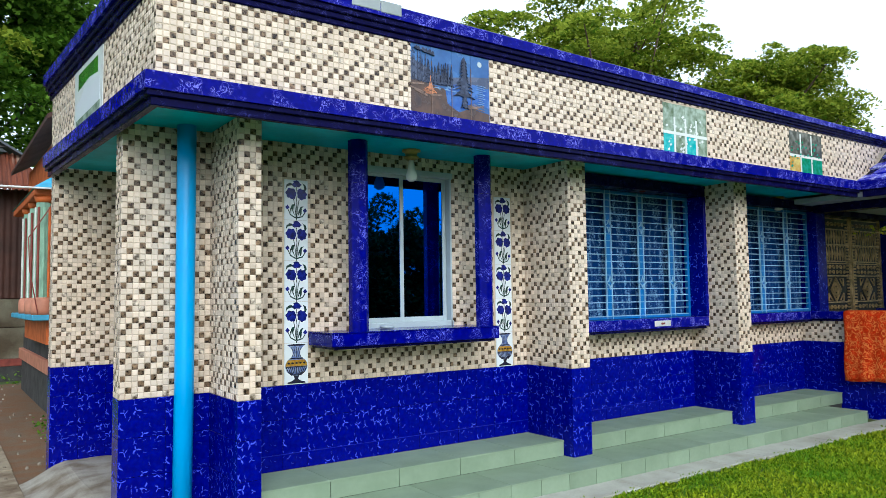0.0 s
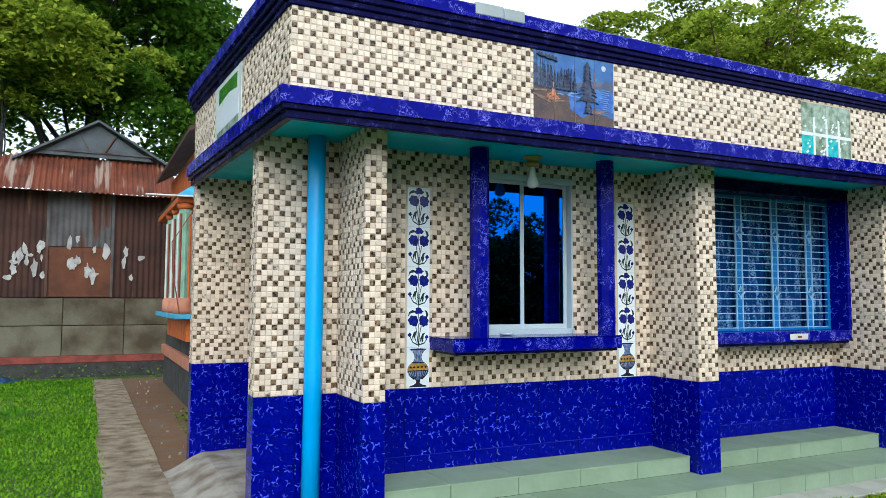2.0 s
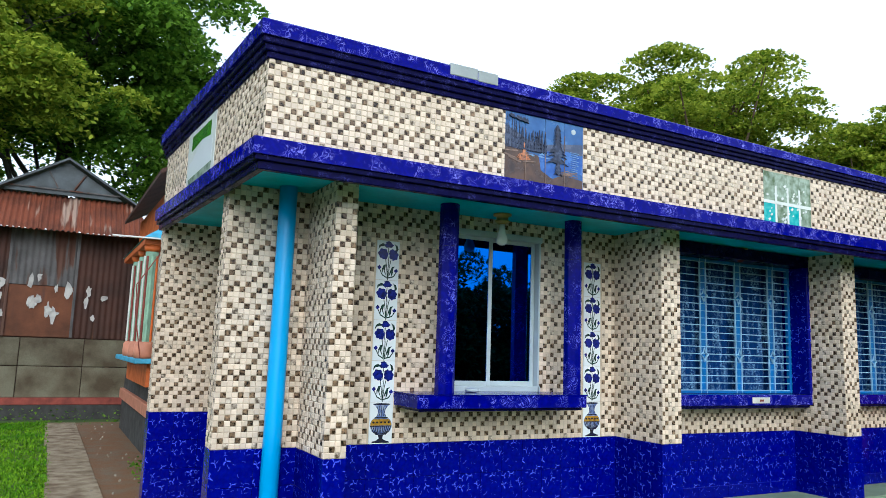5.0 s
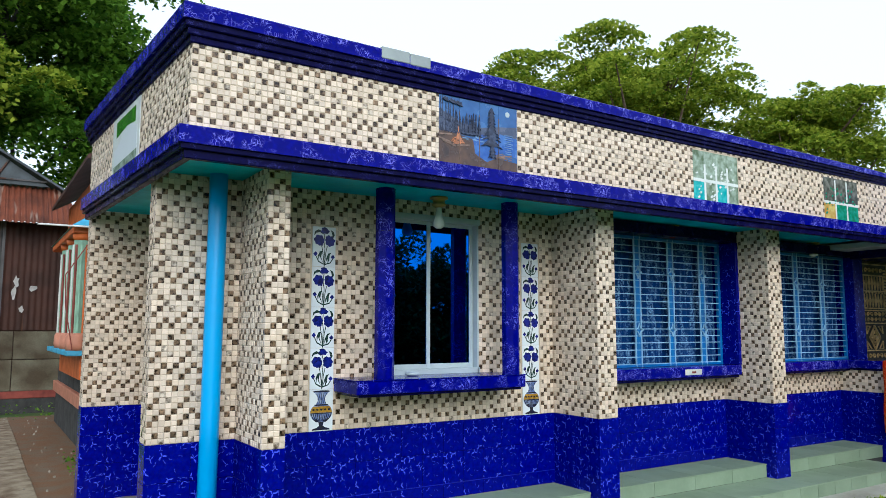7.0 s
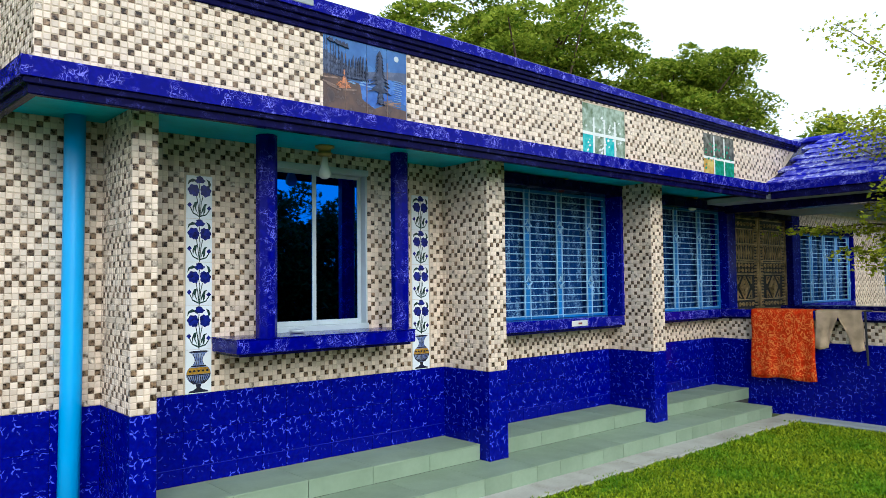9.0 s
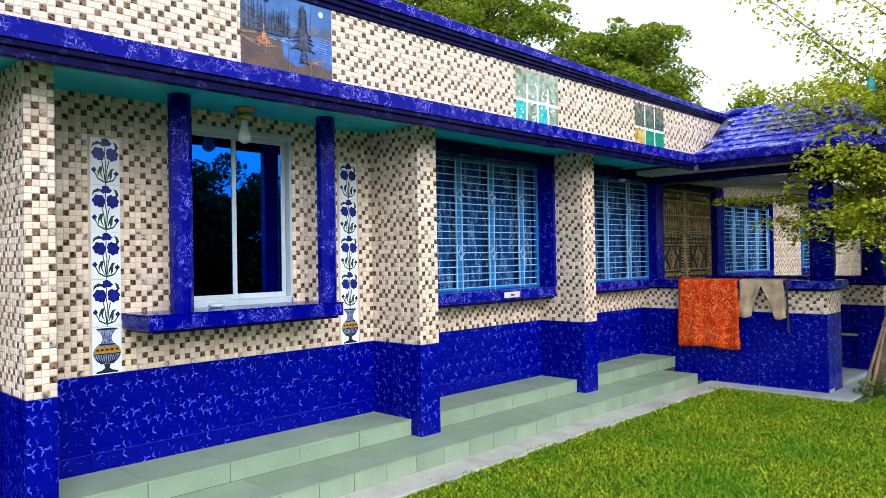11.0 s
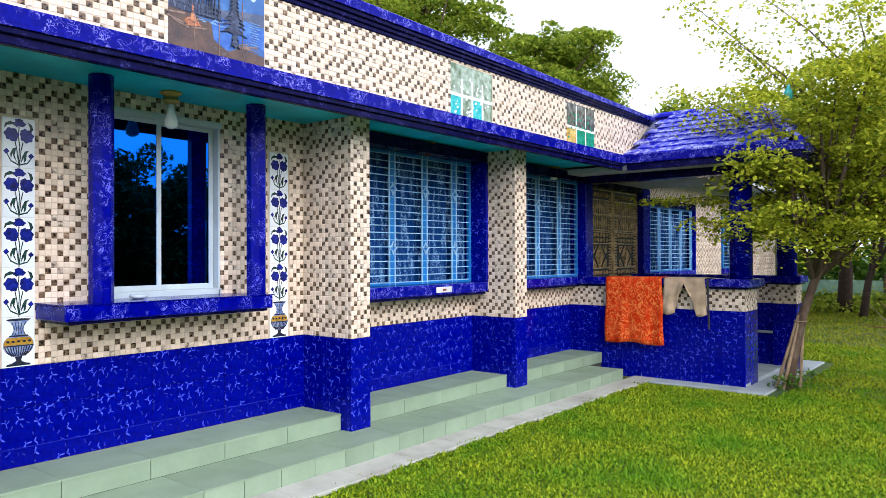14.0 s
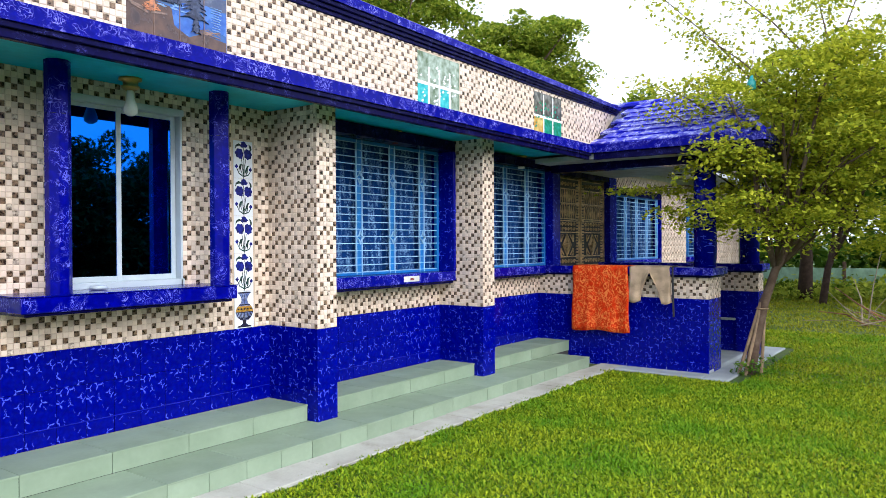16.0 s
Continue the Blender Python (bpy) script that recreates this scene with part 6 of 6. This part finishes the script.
tree("shade_tree", (25.0, 6.0, GZ), [(0, 0, 0), (0.2, 0, 2.0), (0.1, 0.2, 3.5), (0.3, 0, 5)], (0, 0, 5.2, 1.8, 2.2, 1.6), 50, 150, 0.24, LEAF_M, "small green tree far behind the porch", 47, 0.7, 0.3, 10, 0.6)
tree("dark_tree", (-9.0, 18.0, GZ), [(0, 0, 0), (0.2, 0, 4), (0.1, 0.2, 8), (0.5, 0, 12)], (0.5, 0, 10.0, 5.2, 3.5, 5.8), 190, 420, 0.19, LEAF_D, "tall dark green tree behind the shed", 51, 1.0, 0.30, 26, 0.5, trunk_mat=DARKP2)
tree("dark_tree", (-2.5, 19.5, GZ), [(0, 0, 0), (0.2, 0, 4), (0.1, 0.2, 8), (0.5, 0, 12)], (0.2, 0, 11.0, 5.2, 3.5, 5.4), 190, 420, 0.19, LEAF_D, "tall dark green tree over the shed roof", 53, 1.0, 0.30, 26, 0.5, trunk_mat=DARKP2)
tree("dark_tree", (-4.5, 15.8, GZ), [(0, 0, 0), (0.1, 0, 4), (-0.2, 0.2, 8)], (-1.4, -0.4, 8.4, 4.6, 1.8, 2.6), 80, 400, 0.16, LEAF_M, "green tree reaching over the shed roof", 57, 0.85, 0.10, 14, 0.4, trunk_mat=DARKP2)
tree("dark_tree", (1.8, 21.0, GZ), [(0, 0, 0), (0.2, 0, 3), (0.1, 0.2, 6), (0.2, 0, 8)], (0, 0, 8.4, 2.6, 3.0, 3.6), 90, 260, 0.22, LEAF_D, "dark green tree beside the orange house", 59, 0.95, 0.35, 18, 0.5)
# garden beyond the porch
tree("orchard_tree", (20.0, -1.1, GZ), [(0, 0, 0), (0.0, -0.05, 1.2), (0.1, 0.1, 2.4), (0.1, 0.2, 4)], (0.0, -0.6, 4.2, 3.2, 3.4, 2.0), 110, 120, 0.22, LEAF_M, "orchard tree with dark trunk beyond the porch", 61, 0.75, 0.20, 18, 0.5, trunk_mat=BARKD)
tree("orchard_tree", (18.6, -1.75, GZ), [(0, 0, 0), (0.0, -0.12, 0.9), (0.05, -0.42, 1.9), (0.1, -0.6, 3.2)], (0.0, -0.6, 4.0, 2.0, 2.2, 1.5), 60, 110, 0.18, LEAF_D, "slim leaning orchard tree beyond the porch", 69, 0.6, 0.10, 12, 0.5, trunk_mat=BARKD)
tree("orchard_tree", (17.0, -5.6, GZ), [(0, 0, 0), (0.0, -0.1, 1.4), (0.1, -0.2, 2.6), (0.1, -0.1, 3.6)], (0.0, -0.1, 3.7, 2.6, 2.5, 1.7), 90, 110, 0.18, LEAF_N, "leafy orchard tree at the edge of the lawn", 63, 0.65, 0.12, 16, 0.5, trunk_mat=BARKD)
tree("orchard_tree", (26.0, 4.0, GZ), [(0, 0, 0), (0.0, -0.1, 1.6), (0.1, -0.2, 3.0), (0.1, -0.1, 4.4)], (0.0, -0.1, 3.6, 3.0, 4.5, 3.0), 120, 110, 0.3, LEAF_D, "dark leafy tree at the far end of the garden", 65, 1.0, 0.2, 10, 0.6)
tree("orchard_tree", (27.0, -5.0, GZ), [(0, 0, 0), (0.0, -0.1, 1.6), (0.1, -0.2, 3.0), (0.1, -0.1, 4.4)], (0.0, -0.1, 3.2, 3.0, 4.5, 3.2), 120, 110, 0.3, LEAF_M, "leafy tree at the far end of the garden", 67, 1.0, 0.2, 10, 0.6)
# trees on the far side of the lawn, mirrored in the window glass
tree("mango_tree", (4.0, -13.5, GZ), [(0, 0, 0), (0.1, 0, 1.2), (0, 0.1, 2.2), (0.1, 0, 3.0)], (0, 0, 2.35, 3.4, 2.4, 2.2), 170, 260, 0.22, LEAF_X, "dense dark mango tree across the lawn", 71, 0.6, 0.25, 12, 0.7, shape=1)
tree("mango_tree", (9.0, -14.5, GZ), [(0, 0, 0), (0.1, 0, 1.2), (0, 0.1, 2.2), (0.1, 0, 3.0)], (0, 0, 2.2, 3.2, 2.4, 2.1), 150, 240, 0.22, LEAF_X, "dense dark mango tree at the lawn's edge", 73, 0.6, 0.25, 12, 0.7, shape=1)


def shrub_bed(name, boxes, n, size, material, label, seed):
    r = random.Random(seed)
    cen = []
    for _ in range(n):
        x0, x1, y0, y1, zt = r.choice(boxes)
        x, y = r.uniform(x0, x1), r.uniform(y0, y1)
        h = zt * (0.55 + 0.45 * noise.noise(Vector((x * 0.9, y * 0.9, seed))) + 0.2 * r.random())
        cen.append((x, y, GZ + max(0.03, h * r.random() ** 0.7)))
    ob = tagged(put(name, leaves_mesh(name, cen, size, material, seed, droop=-0.3)), label, "shrubs", "", "stuff")
    return ob


shrub_bed("shrub_bed", [(19, 24, -4, 3, 0.55), (22, 28, -10, 0, 0.8), (14, 20, -8.5, -5.0, 0.5)], 9000, 0.17, LEAF_M, "low mixed shrubs along the far lawn edge", 81)
shrub_bed("hedge_row", [(24, 30, -14, 10, 2.6)], 9000, 0.32, LEAF_D, "dark hedge row closing the garden", 83)
shrub_bed("weed_patch", [(-4.2, -0.7, 9.8, 11.3, 0.35), (-1.3, -0.9, 2.6, 5.2, 0.2)], 420, 0.065, LEAF_D, "low weeds along the shed wall", 85)
shrub_bed("herb_tuft", [(7.0, 7.5, -2.95, -2.5, 0.3)], 220, 0.05, LEAF_D, "green herbs round the foot of the staked tree", 87)
shrub_bed("parapet_weed", [(-0.75, -0.6, -0.75, -0.65, 0.3)], 40, 0.05, LEAF_D, "small weed on the roof", 88).location.z = 3.4 - GZ - 0.12
brush = thing("brush_pile", (14.2, -3.6, GZ), "heap of dry bare branches at the lawn's edge", "brush pile")
r10 = random.Random(101)
for k in range(46):
    a = Vector((14.2 + r10.uniform(-0.9, 1.0), -3.8 + r10.uniform(-1.1, 0.7), GZ + 0.02))
    d = Vector((r10.gauss(0, 1), r10.gauss(0, 1), abs(r10.gauss(0.5, 0.45)))).normalized() * r10.uniform(0.6, 1.7)
    m = a + d * 0.5 + Vector((r10.gauss(0, 0.07), r10.gauss(0, 0.07), r10.gauss(0, 0.07)))
    th = r10.uniform(0.006, 0.02)
    part("branch", Geo().tube([a, m, a + d], [th, th * 0.8, th * 0.35], 5), DRYW if k % 3 else DRY, brush)
fence = thing("garden_fence", (23.5, -2, GZ), "green garden fence far behind the shrubs", "fence")
for k in range(12):
    part("fence_panel", Geo().box(23.6, 23.64, -10 + k * 1.2, -8.82 + k * 1.2, GZ + 0.25, GZ + 0.75, 0, 0.01), PGREEN, fence)
    part("fence_post", Geo().box(23.58, 23.66, -10.05 + k * 1.2, -9.95 + k * 1.2, GZ, GZ + 0.95, 0, 0.01), BARK, fence)

g = Geo()
r7 = random.Random(77)
for k in range(60):
    x, y, a = r7.uniform(-1.85, -0.95), r7.uniform(0.2, 10.5), r7.uniform(0.006, 0.022)
    if -1.5 < x and y < 2.4:
        continue
    t = r7.uniform(0, 3)
    ring = [(x + a * math.cos(t + q * 1.05) * r7.uniform(0.7, 1.2), y + a * math.sin(t + q * 1.05) * r7.uniform(0.7, 1.2)) for q in range(6)]
    g.add([(px, py, GZ) for px, py in ring] + [(x + (px - x) * 0.6, y + (py - y) * 0.6, GZ + 0.02 + a * 0.4) for px, py in ring], [(6, 7, 8, 9, 10, 11)] + [(q, (q + 1) % 6, (q + 1) % 6 + 6, q + 6) for q in range(6)])
tagged(part("rubble", g, CONC), "small stones and rubble scattered on the soil", "rubble", "", "stuff")

# dry frond and fallen leaves on the lawn
fr = thing("dry_palm_frond", (5.3, -5.2, GZ), "dry brown palm frond lying on the lawn", "palm frond")
fpts = [(4.75, -4.78, GZ + 0.03), (5.0, -4.98, GZ + 0.05), (5.35, -5.25, GZ + 0.07), (5.8, -5.6, GZ + 0.05)]
part("stalk", Geo().tube(fpts, [0.008, 0.014, 0.02, 0.024], 6), DRY, fr)
for k in range(18):
    p = Vector(fpts[0]).lerp(Vector(fpts[2]), k / 18)
    s = 1 if k % 2 else -1
    q = p + Vector((-0.16, 0.05 + s * 0.06, 0.01))
    part("leaflet", Geo().tube([p, p.lerp(q, 0.6) + Vector((0, 0, 0.015)), q], [0.006, 0.007, 0.002], 4), DRY, fr)

# ---- lawn ----


def lawn(name, areas, n, h, material, seed, label):
    rs = np.random.RandomState(seed)
    share = np.array([(a[1] - a[0]) * (a[3] - a[2]) * a[4] for a in areas])
    idx = rs.choice(len(areas), n, p=share / share.sum())
    ar = np.array(areas)[idx]
    x = ar[:, 0] + (ar[:, 1] - ar[:, 0]) * rs.rand(n)
    y = ar[:, 2] + (ar[:, 3] - ar[:, 2]) * rs.rand(n)
    ok = ~((x > 6.5) & (x < 9.75) & (y > -2.75)) & ~((y > -1.2 + 0.05 * np.sin(x * 9) + 0.04 * np.sin(x * 23)) & (x > -0.7) & (x < 6.6))
    ok &= ~((x > -2.17) & (x < -0.75) & (y > -2.25))
    x, y = x[ok], y[ok]
    n = len(x)
    far = 1 + 0.05 * np.maximum(0, np.hypot(x + 2, y + 5) - 4)
    th = rs.uniform(0, 2 * np.pi, n)
    L = h * rs.uniform(0.5, 1.35, n) * far
    lean = rs.uniform(0.35, 1.45, n)
    w = 0.0060 * far * rs.uniform(0.7, 1.4, n)
    b = np.stack([x, y, np.full(n, GZ - 0.003)], 1)
    d = np.stack([np.cos(th) * np.sin(lean), np.sin(th) * np.sin(lean), np.cos(lean)], 1)
    s = np.stack([-np.sin(th), np.cos(th), np.zeros(n)], 1)
    p1, p2 = b - s * w[:, None], b + s * w[:, None]
    m = b + d * (L * 0.6)[:, None]
    m1, m2 = m - s * (w * 0.8)[:, None], m + s * (w * 0.8)[:, None]
    tip = m + (d + np.array([0, 0, -0.35])) * (L * 0.5)[:, None]
    v = np.stack([p1, p2, m2, m1, tip], 1).reshape(-1, 3)
    me = bpy.data.meshes.new(name)
    me.vertices.add(5 * n)
    me.vertices.foreach_set("co", v.ravel())
    i = np.arange(n)[:, None] * 5
    me.loops.add(7 * n)
    me.loops.foreach_set("vertex_index", np.concatenate([i, i + 1, i + 2, i + 3, i + 3, i + 2, i + 4], 1).ravel().astype(np.int32))
    me.polygons.add(2 * n)
    me.polygons.foreach_set("loop_start", (np.arange(n)[:, None] * 7 + np.array([0, 4])).ravel().astype(np.int32))
    me.update(calc_edges=True)
    me.materials.append(material)
    return tagged(put(name, me), label, "grass", "", "stuff")


lawn("grass", [(0.0, 7.0, -4.6, -1.15, 5.0), (-0.6, 12, -6.5, -1.15, 2.0), (-6.5, -0.1, -7.5, 0.5, 0.1)], 330000, 0.033, GRASS, 91, "short dense green lawn grass")
lawn("grass_west", [(-7, -2.13, 0.3, 6, 2.0), (-7, -2.15, 6, 10.9, 1.0)], 110000, 0.034, GRASSW, 93, "lush green grass beside the garden path")
lawn("grass_yellow", [(6.6, 24, -9, 0.5, 1.0), (3, 9, -7, -3.5, 0.8)], 90000, 0.04, GRASSY, 92, "sparser yellowing lawn grass beyond the porch")
